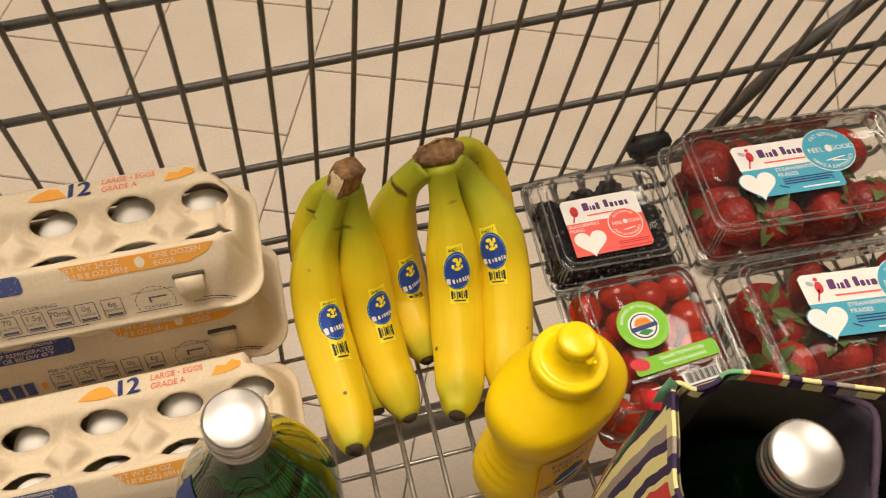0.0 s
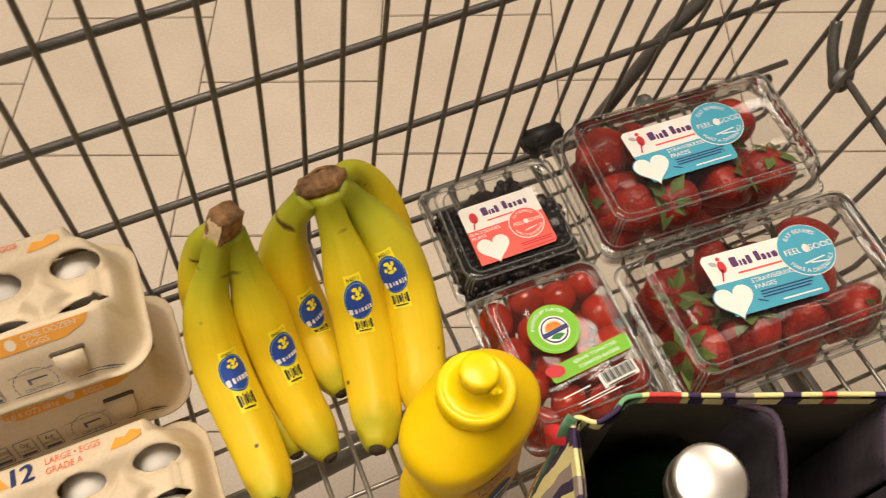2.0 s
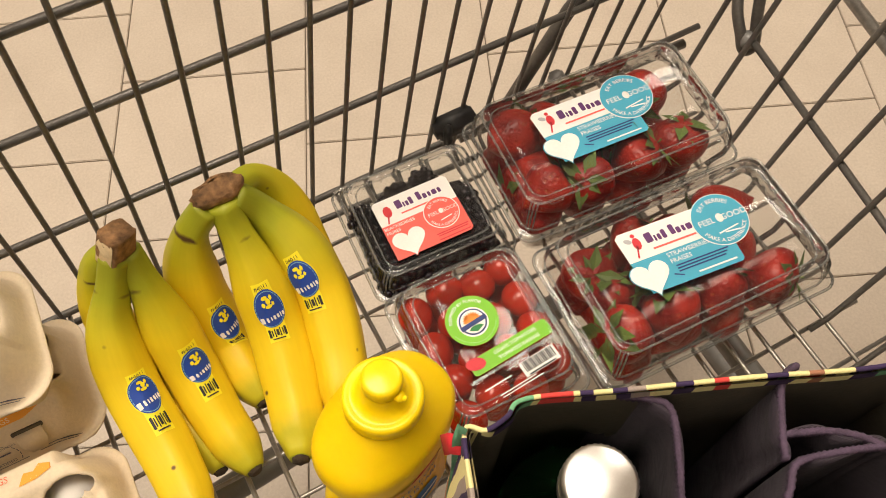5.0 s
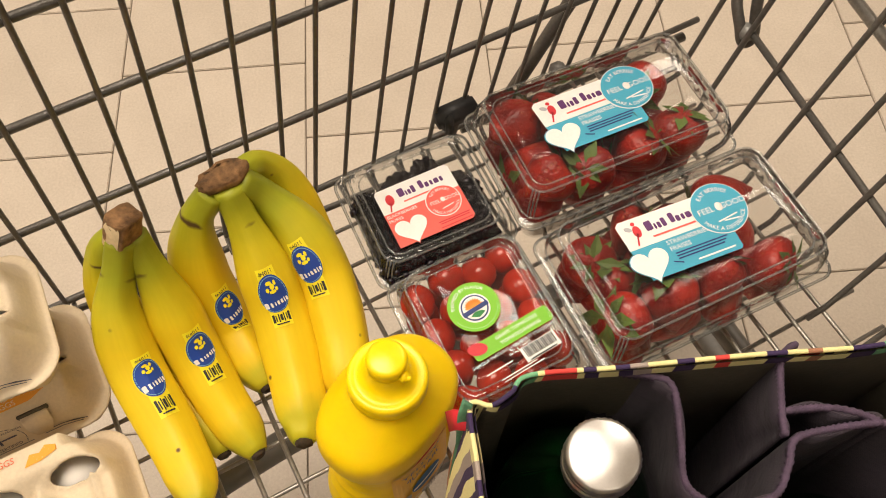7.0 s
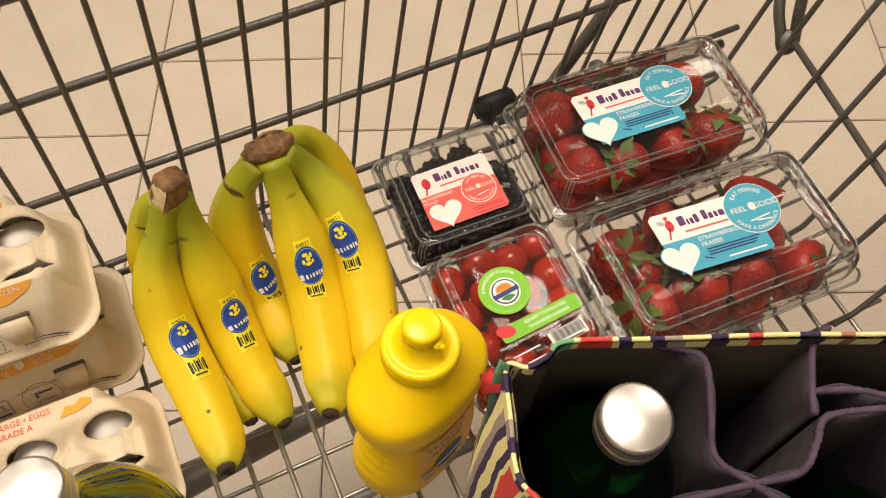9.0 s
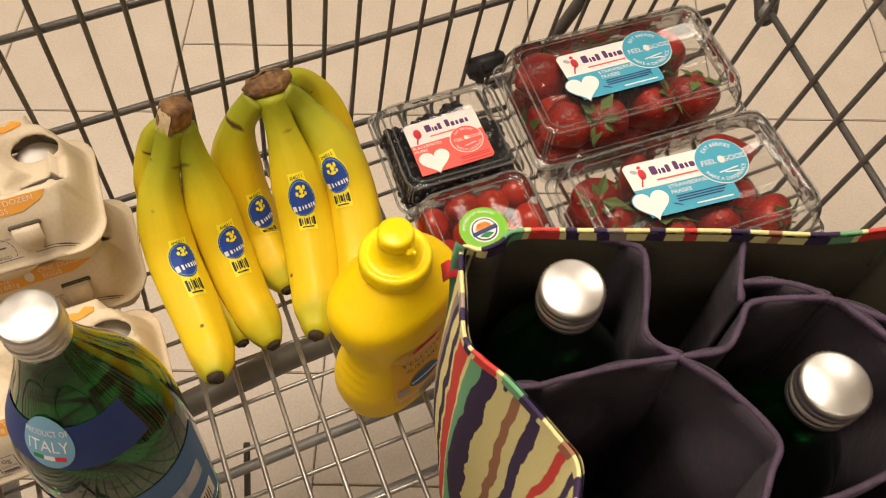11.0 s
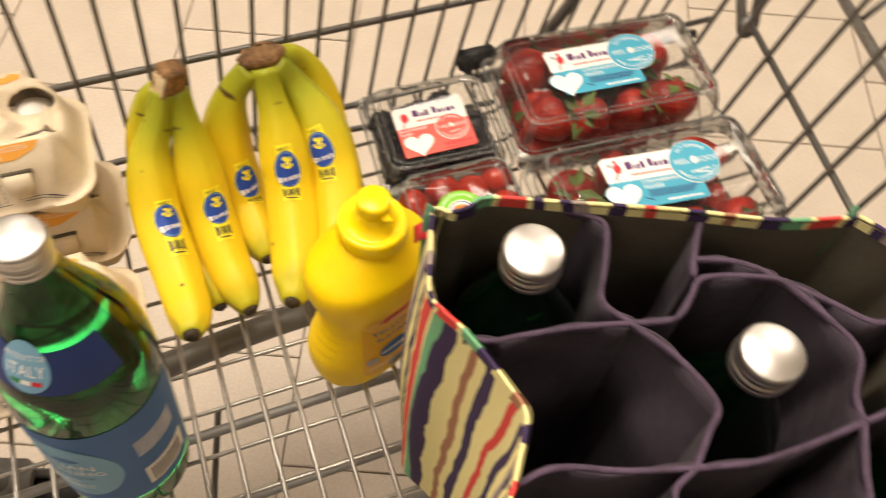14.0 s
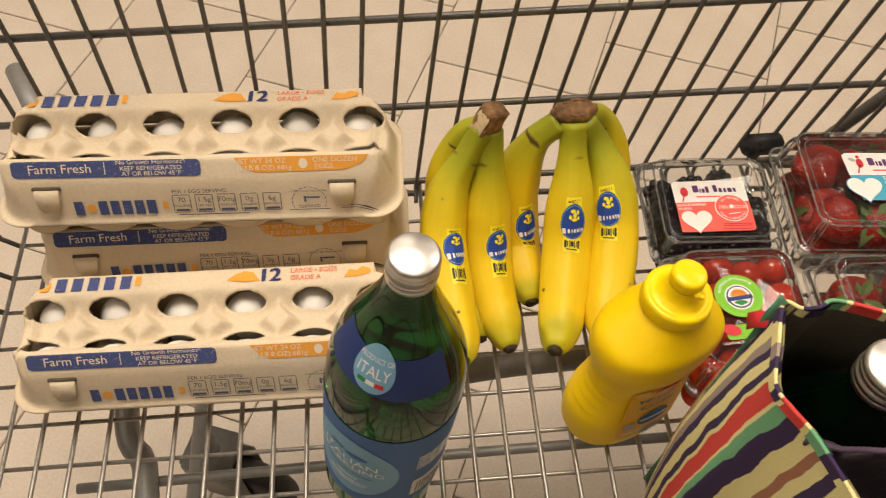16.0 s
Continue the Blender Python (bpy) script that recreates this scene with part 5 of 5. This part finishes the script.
def mustard_at(z):
    for (z0, a0, b0), (z1, a1, b1) in zip(smooth_form, smooth_form[1:]):
        if z <= z1:
            t = (z - z0) / (z1 - z0)
            return a0 + (a1 - a0) * t, b0 + (b1 - b0) * t
    return FORM[-1][1:]


def mustard_ring(z, a, b, n=48):
    out = []
    for k in range(n):
        q = 2 * math.pi * k / n
        c, s = math.cos(q), math.sin(q)
        e = 2 / 2.35
        g = 0.0
        if 0.046 < z < 0.092 and abs(c) > 0.72:
            g = 0.0011 * math.sin(z * 2 * math.pi / 0.0085) * (abs(c) - 0.72) / 0.28
        out.append((math.copysign(abs(c) ** e, c) * (a + g), math.copysign(abs(s) ** e, s) * b, z))
    return out


bm = bmesh.new()
loft(bm, [mustard_ring(*p) for p in smooth_form])
part("bottle_body", bm, MUSTARD, mustard)
bm = bmesh.new()
lathe(bm, [(0.0185, 0.168), (0.0225, 0.1685), (0.0232, 0.170), (0.0232, 0.179), (0.0225, 0.1815), (0.0205, 0.1825), (0.0190, 0.1815), (0.0165, 0.1822), (0.0135, 0.186), (0.0118, 0.189), (0.0112, 0.194), (0.0110, 0.196)], 40)
capm = part("cap", bm, MUSTARDCAP, mustard, "glossy yellow twist cap")
bm = bmesh.new()
lathe(bm, [(0.0102, 0.1945), (0.0112, 0.1955), (0.0114, 0.203), (0.0108, 0.2055), (0.0090, 0.2062), (0.0005, 0.2066)], 32)
spout = part("spout", bm, MUSTARDCAP, capm, "yellow spout with a stopper")
bm = bmesh.new()
box(bm, -0.003, 0.003, -0.0150, -0.0095, 0.1955, 0.1995, 0.001)
bmesh.ops.create_icosphere(bm, subdivisions=2, radius=0.0017, matrix=Matrix.Translation((0.001, -0.0150, 0.1975)))
part("spout_lug", bm, MUSTARDCAP, spout)


def mustard_face(lift):
    """Front of the bottle: x along the label, y is height."""
    def f(x, y):
        a, b = mustard_at(y)
        s = max(-0.98, min(0.98, x / a))
        return Vector((x, -(b * (1 - abs(s) ** 2.35) ** (1 / 2.35)) - lift * 1.3, y))
    return f


lab = printed("front_label", [shifted(rounded(0.054, 0.088, 0.012, 4), 0, 0.062)], [], ink("amber_label_print", (0.84, 0.47, 0.008), 0.3), mustard_face(0.0006), mustard, 8, "amber front label with blue lettering")
printed("label_lettering", [disc(0.0140, 24, 0.0, 0.050, 0.62)], [("YELLOW", 0.0098, 0.0, 0.079), ("MUSTARD", 0.0082, 0.0, 0.068)], INK_MIDBLUE, mustard_face(0.0012), lab, 4)
printed("brand_print", [shifted(rounded(0.034, 0.011, 0.003, 3), 0.002, 0.096)], [], INK_RED, mustard_face(0.0006), lab, 4, "red panel of the brand name")
for shape in (bar(0.020, 0.0016, 0.002, 0.097), bar(0.026, 0.0020, 0.0, 0.0505), bar(0.022, 0.0014, -0.013, 0.034)):
    printed("label_bar", [shape], [], INK_WHITE, mustard_face(0.0016), lab, 4)
printed("barcode_ground", [bar(0.026, 0.013, 0.009, 0.0235)], [], INK_SILVER, mustard_face(0.0006), lab, 4)
printed("barcode", [bar(0.0007, 0.010, -0.001 + 0.0018 * k, 0.024) for k in range(11)], [], INK_BLACK, mustard_face(0.0016), lab, 2)
printed("stamp_print", [shifted(rounded(0.010, 0.008, 0.002, 3), -0.020, 0.044)], [], INK_SILVER, mustard_face(0.0012), lab, 3)


# ---- bottles of sparkling water ----
def water_bottle(at, height, label, labels=True, cap=1.0, girth=1.0):
    b = thing("water_bottle", at, label, "water bottle", "green water bottles")
    k = height / 0.300
    prof = [(0.012, 0.004), (0.030, 0.0005), (0.036, 0.001), (0.0415, 0.006), (0.0430, 0.014), (0.0436, 0.06), (0.0438, 0.110), (0.0437, 0.150), (0.0430, 0.178), (0.0405, 0.200), (0.0350, 0.219), (0.0265, 0.239), (0.0188, 0.258), (0.0140, 0.274), (0.0124, 0.288)]
    full = curve_points([(r * girth, z * k, 0) for r, z in prof], 4)
    bm = bmesh.new()
    lathe(bm, [(p.x, p.y) for p in full], 48)
    part("bottle_glass", bm, GLASS, b, "dark green bottle glass")
    bm = bmesh.new()
    top = height
    rows = []
    for r, z, knurl in ((0.0139, -0.026, 0), (0.0146, -0.0255, 0), (0.0146, -0.021, 0), (0.0141, -0.0205, 0), (0.0141, -0.0195, 0), (0.0148, -0.019, 1), (0.0148, -0.0145, 1), (0.0142, -0.014, 0), (0.0142, -0.0125, 0), (0.0147, -0.012, 0), (0.0147, -0.008, 0), (0.0143, -0.0075, 0), (0.0145, -0.0060, 1), (0.0145, -0.0030, 1), (0.0140, -0.0012, 0), (0.0128, -0.0001, 0), (0.0005, 0.0002, 0)):
        rows.append([(cap * (r + knurl * 0.00035 * (j % 2)) * math.cos(2 * math.pi * j / 72), cap * (r + knurl * 0.00035 * (j % 2)) * math.sin(2 * math.pi * j / 72), top + 0.72 * z) for j in range(72)])
    loft(bm, rows)
    part("screw_cap", bm, ALU, b, "silver aluminium screw cap")
    if labels:
        def radius(z):
            pts = [(p.y, p.x) for p in full]
            for (z0, r0), (z1, r1) in zip(pts, pts[1:]):
                if z <= z1:
                    return r0 + (r1 - r0) * (z - z0) / max(1e-9, z1 - z0)
            return 0.014

        def wrap(lift):
            def f(x, y):
                r = radius(y) + lift
                a = x / 0.042 - math.pi / 2
                return Vector((r * math.cos(a), r * math.sin(a), y))
            return f

        def band(name, x0, x1, z0, z1, mat, lift, tag="", under=None, arch=0.0):
            bm = bmesh.new()
            n, m = 30, 6
            f = wrap(lift)
            g = [[bm.verts.new(f(x0 + (x1 - x0) * i / n, z0 + (z1 - z0) * j / m + arch * math.cos(2.2 * (2 * i / n - 1)))) for j in range(m + 1)] for i in range(n + 1)]
            for i in range(n):
                for j in range(m):
                    bm.faces.new((g[i][j], g[i + 1][j], g[i + 1][j + 1], g[i][j + 1]))
            return part(name, bm, mat, under or b, tag)

        neck = band("neck_label", -0.052, 0.050, 0.206, 0.233, INK_NAVY, 0.0004, "navy neck label")
        seal = printed("origin_seal", [disc(0.0162, 36, -0.006, 0.2235)], [], INK_SKY, wrap(0.0008), neck, 6, "pale blue round origin seal")
        printed("seal_print", [], [("PRODUCT OF", 0.0048, -0.006, 0.2298), ("ITALY", 0.0100, -0.006, 0.2215)], INK_WHITE, wrap(0.0011), seal)
        for name, mat, x in (("flag_green", INK_DGREEN, -0.0125), ("flag_white", INK_WHITE, -0.006), ("flag_red", INK_RED, 0.0005)):
            printed(name, [bar(0.0062, 0.0028, x, 0.2145)], [], mat, wrap(0.0011), seal, 2)
        low = lambda lift: (lambda x, y: wrap(lift)(x, y - 0.012))
        body_label = band("body_label", -0.085, 0.075, 0.040, 0.160, INK_MIDBLUE, 0.0004, "blue paper body label")
        panel = printed("label_panel", [disc(0.0345, 40, -0.012, 0.112, 1.30)], [], INK_SKY, low(0.0007), body_label, 8, "pale blue oval panel")
        printed("label_print", [bar(0.016, 0.0014, -0.012, 0.0960), bar(0.030, 0.0012, -0.012, 0.0890), bar(0.026, 0.0012, -0.012, 0.0850)], [("ITALIAN", 0.0115, -0.012, 0.1240), ("SPARKLING", 0.0100, -0.012, 0.1140)], INK_WHITE, low(0.0010), panel, 2)
        printed("water_print", [], [("mineral water", 0.0065, -0.012, 0.1050)], INK_NAVY, low(0.0010), panel)
        printed("brand_print", [disc(0.0080, 20, -0.006, 0.1350, 0.40), shifted(bar(0.010, 0.0025), -0.020, 0.1365)], [], INK_MIDBLUE, low(0.0010), panel, 3, "blue pill of the brand name")
        side_ = printed("side_panel", [bar(0.034, 0.030, 0.050, 0.080)], [], INK_WHITE, low(0.0007), body_label, 4)
        printed("barcode", [bar(0.0009, 0.022, 0.037 + 0.0022 * q, 0.080) for q in range(12)], [], INK_BLACK, low(0.0010), side_, 2)
        printed("fine_print", [bar(0.030, 0.0010, 0.048, 0.140 - 0.0026 * q) for q in range(9)], [], INK_WHITE, low(0.0009), body_label, 3)
    return b


FREE = Vector((0, 0, 1)).rotation_difference(Vector((0.1166, -0.0030, 0.9929))).to_matrix().to_4x4()
water_bottle(Matrix.Translation((-0.0700, 0.1315, FL + 0.0045)) @ FREE @ pose(0, 0, 0, 0, 0, -24), 0.2925, "tall green glass water bottle with a silver cap", True, 0.87, 0.945)

# ---- bottle tote bag ----
bag = thing("tote_bag", Matrix.Identity(4), "striped canvas bottle tote bag with purple dividers", "tote bag")
RZ = 0.7365
STANDING = ((0.1770, 0.0685, 0.756), (0.2560, -0.0110, 0.756), (0.3095, -0.0865, 0.756))


def clear_of_bottles(p, gap):
    """Cloth gives way round the standing bottles."""
    h = p.z - FL
    r = 0.0385 if h < 0.178 else max(0.0, 0.0385 - 0.030 * ease((h - 0.178) / 0.095))
    for x, y, _ in STANDING:
        d = Vector((p.x - x, p.y - y, 0))
        if 1e-6 < d.length < r + gap:
            p = p + d.normalized() * (r + gap - d.length)
    return p


RIM = [
    (0.1445, 0.1138), (0.1520, 0.1092), (0.1625, 0.1105), (0.1735, 0.1135), (0.2090, 0.0975), (0.2600, 0.0760), (0.3080, 0.0555), (0.3440, 0.0450),
    (0.3490, 0.0400), (0.3600, 0.0215), (0.3655, 0.0095), (0.3635, -0.0055), (0.3470, -0.0130), (0.3275, -0.0290), (0.3270, -0.0375), (0.3460, -0.0640), (0.3535, -0.0755), (0.3535, -0.0885), (0.3425, -0.1100), (0.3310, -0.1310),
    (0.3105, -0.1230), (0.2700, -0.1175), (0.2500, -0.1105), (0.2000, -0.1180), (0.1180, -0.1140),
    (0.1180, -0.0420), (0.1300, -0.0270), (0.1378, -0.0155), (0.1486, 0.0020), (0.1465, 0.0170), (0.1375, 0.0455), (0.1310, 0.0590), (0.1283, 0.0720), (0.1355, 0.0920),
]
RIM = [(x, y, RZ + 0.0015 * math.sin(k * 1.7)) for k, (x, y) in enumerate(RIM)]
CENTRE = (0.240, -0.012)


def foot(x, y):
    """The base is squarer than the rim and reaches farther toward the mustard."""
    dx, dy = x - CENTRE[0], y - CENTRE[1]
    return (max(0.106, min(0.345, CENTRE[0] + dx * (1.10 if dx < 0 else 0.93) - 0.006)), max(-0.122, CENTRE[1] + dy * 0.93))


def closed_curve(pts, steps=6):
    p = [Vector(q) for q in pts]
    out = []
    n = len(p)
    for i in range(n):
        a, b, c, d = p[i - 1], p[i], p[(i + 1) % n], p[(i + 2) % n]
        for k in range(steps):
            t = k / steps
            out.append(0.5 * (2 * b + (c - a) * t + (2 * a - 5 * b + 4 * c - d) * t * t * 1.0 + (3 * b - a - 3 * c + d) * t**3))
    return out


rim, base = closed_curve(RIM), closed_curve([(*foot(x, y), FL + 0.002) for x, y, _ in RIM])
count = len(rim)
length, ways = 0.0, [0.0]
for a, b in zip(rim, rim[1:] + rim[:1]):
    length += (b - a).length
    ways.append(length)


def bag_sheet(inset, lo, hi, mat, name, tag):
    bm = bmesh.new()
    uv = bm.loops.layers.uv.new("UVMap")
    mid = sum(rim, Vector()) / count
    m = 14
    rows = []
    for j in range(m + 1):
        t = lo + (hi - lo) * j / m
        row = []
        for i in range(count):
            p = base[i].lerp(rim[i], t)
            p = p + Vector((p.x - mid.x, p.y - mid.y, 0)) * (0.06 * math.sin(math.pi * t) * (0.6 + 0.4 * math.sin(i * 0.45)))
            inward = Vector((mid.x - p.x, mid.y - p.y, 0)).normalized()
            row.append(bm.verts.new(clear_of_bottles(p + inward * inset, 0.007 - inset)))
        rows.append(row)
    for j in range(m):
        for i in range(count):
            k = (i + 1) % count
            f = bm.faces.new((rows[j][i], rows[j][k], rows[j + 1][k], rows[j + 1][i]))
            for l, (jj, ii) in zip(f.loops, ((j, i), (j, i + 1), (j + 1, i + 1), (j + 1, i))):
                l[uv].uv = (length - ways[ii], 0.25 * (lo + (hi - lo) * jj / m))
    if name == "bag_lining":
        bm.faces.new(rows[0])
    return part(name, bm, mat, bag, tag)


bag_sheet(0.0, 0.0, 1.0, STRIPE, "bag_side", "woven canvas with vertical coloured stripes")
bag_sheet(0.0016, 0.01, 1.0, LINING, "bag_lining", "olive-tan coated lining")
bag_sheet(-0.0010, 0.978, 1.003, BINDING, "rim_binding", "striped binding folded over the rim")
bag_sheet(0.0024, 0.978, 1.003, BINDING, "rim_binding", "striped binding folded over the rim")
bm = bmesh.new()
uv = bm.loops.layers.uv.new("UVMap")
tube(bm, [p + Vector((0, 0, 0.0006)) for p in rim + rim[:1]], 0.0011, 8, False)
for f in bm.faces:
    for l in f.loops:
        i = min(range(0, count), key=lambda q: (rim[q] - l.vert.co).length_squared)
        l[uv].uv = (length - ways[i], 0.0)
part("rim_fold", bm, BINDING, bag, "striped fold of the rim binding")


def divider(pts):
    """An inner canvas wall with a bound upper edge."""
    line = curve_points(pts, 8)
    bm = bmesh.new()
    rows = []
    m = 20
    for j in range(m + 1):
        t = j / m
        row = []
        for i, p in enumerate(line):
            w = 0.0022 * math.sin(5 * t + i * 0.35)
            row.append(bm.verts.new(clear_of_bottles(Vector((p.x * (1 - 0.06 * t) + 0.06 * t * 0.235 + w, p.y * (1 - 0.06 * t) + w * 0.6, p.z + (FL + 0.006 - p.z) * t)), 0.003)))
        rows.append(row)
    for a, b in zip(rows, rows[1:]):
        for i in range(len(line) - 1):
            bm.faces.new((a[i], a[i + 1], b[i + 1], b[i]))
    wall = part("divider", bm, PURPLE, bag, "dark purple canvas divider")
    s = wall.modifiers.new("thickness", "SOLIDIFY")
    s.thickness, s.offset = 0.0018, 0
    bm = bmesh.new()
    fine = [line[0]]
    for a, b in zip(line, line[1:]):
        n = max(1, int((b - a).length / 0.0009))
        fine += [a.lerp(b, (k + 1) / n) for k in range(n)]
    for ring, p, k in zip(tube(bm, fine, [0.00125 + 0.00055 * (k % 2) for k in range(len(fine))], 8), fine, range(len(fine))):
        for v in ring:
            d = v.co.z - p.z
            v.co.z = p.z + (d if d > 0 else d * (3.2 + 0.4 * math.sin(k * 0.7)))
    part("edge_binding", bm, PIPING, wall, "purple overlocked edge")


J1, J2, J3, J4 = (0.2140, 0.0295, 0.7300), (0.2910, 0.0285, 0.7320), (0.2920, -0.0475, 0.7300), (0.2100, -0.0415, 0.7310)
divider([(0.2030, 0.1015, 0.7300), (0.2190, 0.0905, 0.7310), (0.2250, 0.0815, 0.7310), (0.2160, 0.0625, 0.7290), (0.2070, 0.0455, 0.7280), J1])
divider([(0.1360, 0.0465, 0.7310), (0.1500, 0.0415, 0.7300), (0.1630, 0.0395, 0.7310), (0.1890, 0.0345, 0.7330), J1])
divider([J1, (0.2350, 0.0255, 0.7290), (0.2470, 0.0325, 0.7310), (0.2560, 0.0395, 0.7320), (0.2720, 0.0355, 0.7330), J2])
divider([(0.2840, 0.0725, 0.7300), (0.2730, 0.0695, 0.7310), (0.2600, 0.0525, 0.7300), (0.2540, 0.0425, 0.7300)])
divider([(0.2600, 0.0515, 0.7290), (0.2750, 0.0445, 0.7310), (0.2850, 0.0365, 0.7320), J2])
divider([J2, (0.3090, 0.0105, 0.7310), (0.3230, -0.0075, 0.7330), (0.3390, -0.0095, 0.7320), (0.3540, -0.0095, 0.7310)])
divider([(0.2940, 0.0265, 0.7320), (0.3030, 0.0025, 0.7330), (0.3080, -0.0185, 0.7320), (0.2970, -0.0345, 0.7290), J3])
divider([J1, (0.2260, 0.0065, 0.7320), (0.2330, -0.0185, 0.7310), (0.2230, -0.0295, 0.7300), J4])
divider([(0.1310, -0.0235, 0.7310), (0.1530, -0.0225, 0.7330), (0.1800, -0.0325, 0.7310), J4])
divider([J4, (0.2350, -0.0475, 0.7320), (0.2620, -0.0485, 0.7310), J3])
divider([J3, (0.3150, -0.0475, 0.7320), (0.3370, -0.0505, 0.7310), (0.3630, -0.0695, 0.7310)])
divider([J3, (0.2780, -0.0695, 0.7310), (0.2710, -0.0895, 0.7320), (0.2760, -0.1175, 0.7310)])
divider([J4, (0.1960, -0.0485, 0.7310), (0.2000, -0.0655, 0.7300), (0.2100, -0.0795, 0.7310), (0.2060, -0.0935, 0.7300), (0.2000, -0.1195, 0.7310)])
# raw seams standing out at the corners
for at_, way, stretch in ((0, (-0.62, 0.78), (0.0, 0.2, 0.4, 0.6, 0.8, 0.95, 1.012)), (7 * 6, (0.75, 0.66), (0.86, 0.92, 0.97, 1.0, 1.018))):
    bm = bmesh.new()
    rows = []
    for t in stretch:
        p = base[at_].lerp(rim[at_], t)
        d = Vector((way[0], way[1], 0))
        rows.append([p - d * 0.001, p + d * (0.0022 + 0.0005 * math.sin(9 * t)) + Vector((0, 0, 0.001)), p + d * (0.0042 + 0.0008 * math.sin(23 * t)) + Vector((0.0006 * math.sin(31 * t), 0, 0.002))])
    loft(bm, rows, False, False, False)
    seam = part("corner_seam", bm, SEAM, bag, "frayed green corner seam")
    seam.modifiers.new("thickness", "SOLIDIFY").thickness = 0.0022
# small woven tag at the corner
bm = bmesh.new()
loft(bm, [[(0, 0, 0), (0.012, 0, 0)], [(0.001, -0.001, 0.010), (0.013, -0.002, 0.010)], [(0.0, -0.004, 0.020), (0.011, -0.005, 0.020)]], False, False, False)
tagp = part("side_tag", bm, INK_RED, bag, "small folded red woven tag")
tagp.matrix_local = pose(0.1350, 0.1150, 0.708, 15, -20, 75) @ Matrix.Scale(0.75, 4)
tagp.modifiers.new("thickness", "SOLIDIFY").thickness = 0.001

for x, y, top in STANDING:
    water_bottle(pose(x, y, FL + 0.006), top - FL - 0.006, "green glass water bottle standing in the tote bag", labels=False, girth=0.88)

# ---- floor tiles ----
SIDE, TURN = 0.305, radians(-23.4)
U, V = Vector((math.cos(TURN), math.sin(TURN), 0)), Vector((-math.sin(TURN), math.cos(TURN), 0))
bm = bmesh.new()
box(bm, 0.0011, SIDE - 0.0011, 0.0011, SIDE - 0.0011, -0.008, 0.0, 0.0012)
tile_mesh = finish(bm, "tile", TILE, False)
turn = Matrix.Rotation(TURN, 4, "Z")
far = []
for i in range(-23, 24):
    for j in range(-23, 24):
        p = U * (-0.0975 + SIDE * i) + V * (0.836 + SIDE * (j + 0.5 * (i % 2)))
        mid_ = p + (U + V) * SIDE / 2
        if abs(mid_.x) > 4.84 or abs(mid_.y) > 4.84:
            continue
        m = Matrix.Translation(p) @ turn
        if -1.5 < p.x < 1.9 and -0.9 < p.y < 2.2:
            ob = new("tile", tile_mesh)
            ob.parent, ob.matrix_local = floor, m
        else:
            far.append(m)
verts, faces = [], []
for m in far:
    n = len(verts)
    verts += [m @ Vector(q) for q in ((0.0011, 0.0011, 0), (SIDE - 0.0011, 0.0011, 0), (SIDE - 0.0011, SIDE - 0.0011, 0), (0.0011, SIDE - 0.0011, 0))]
    faces.append((n, n + 1, n + 2, n + 3))
me = bpy.data.meshes.new("far_tiles")
me.from_pydata(verts, [], faces)
me.materials.append(TILE)
rest = new("far_tiles", me)
rest.parent = floor
tagged(rest, "more beige square floor tiles farther off", kind="stuff")
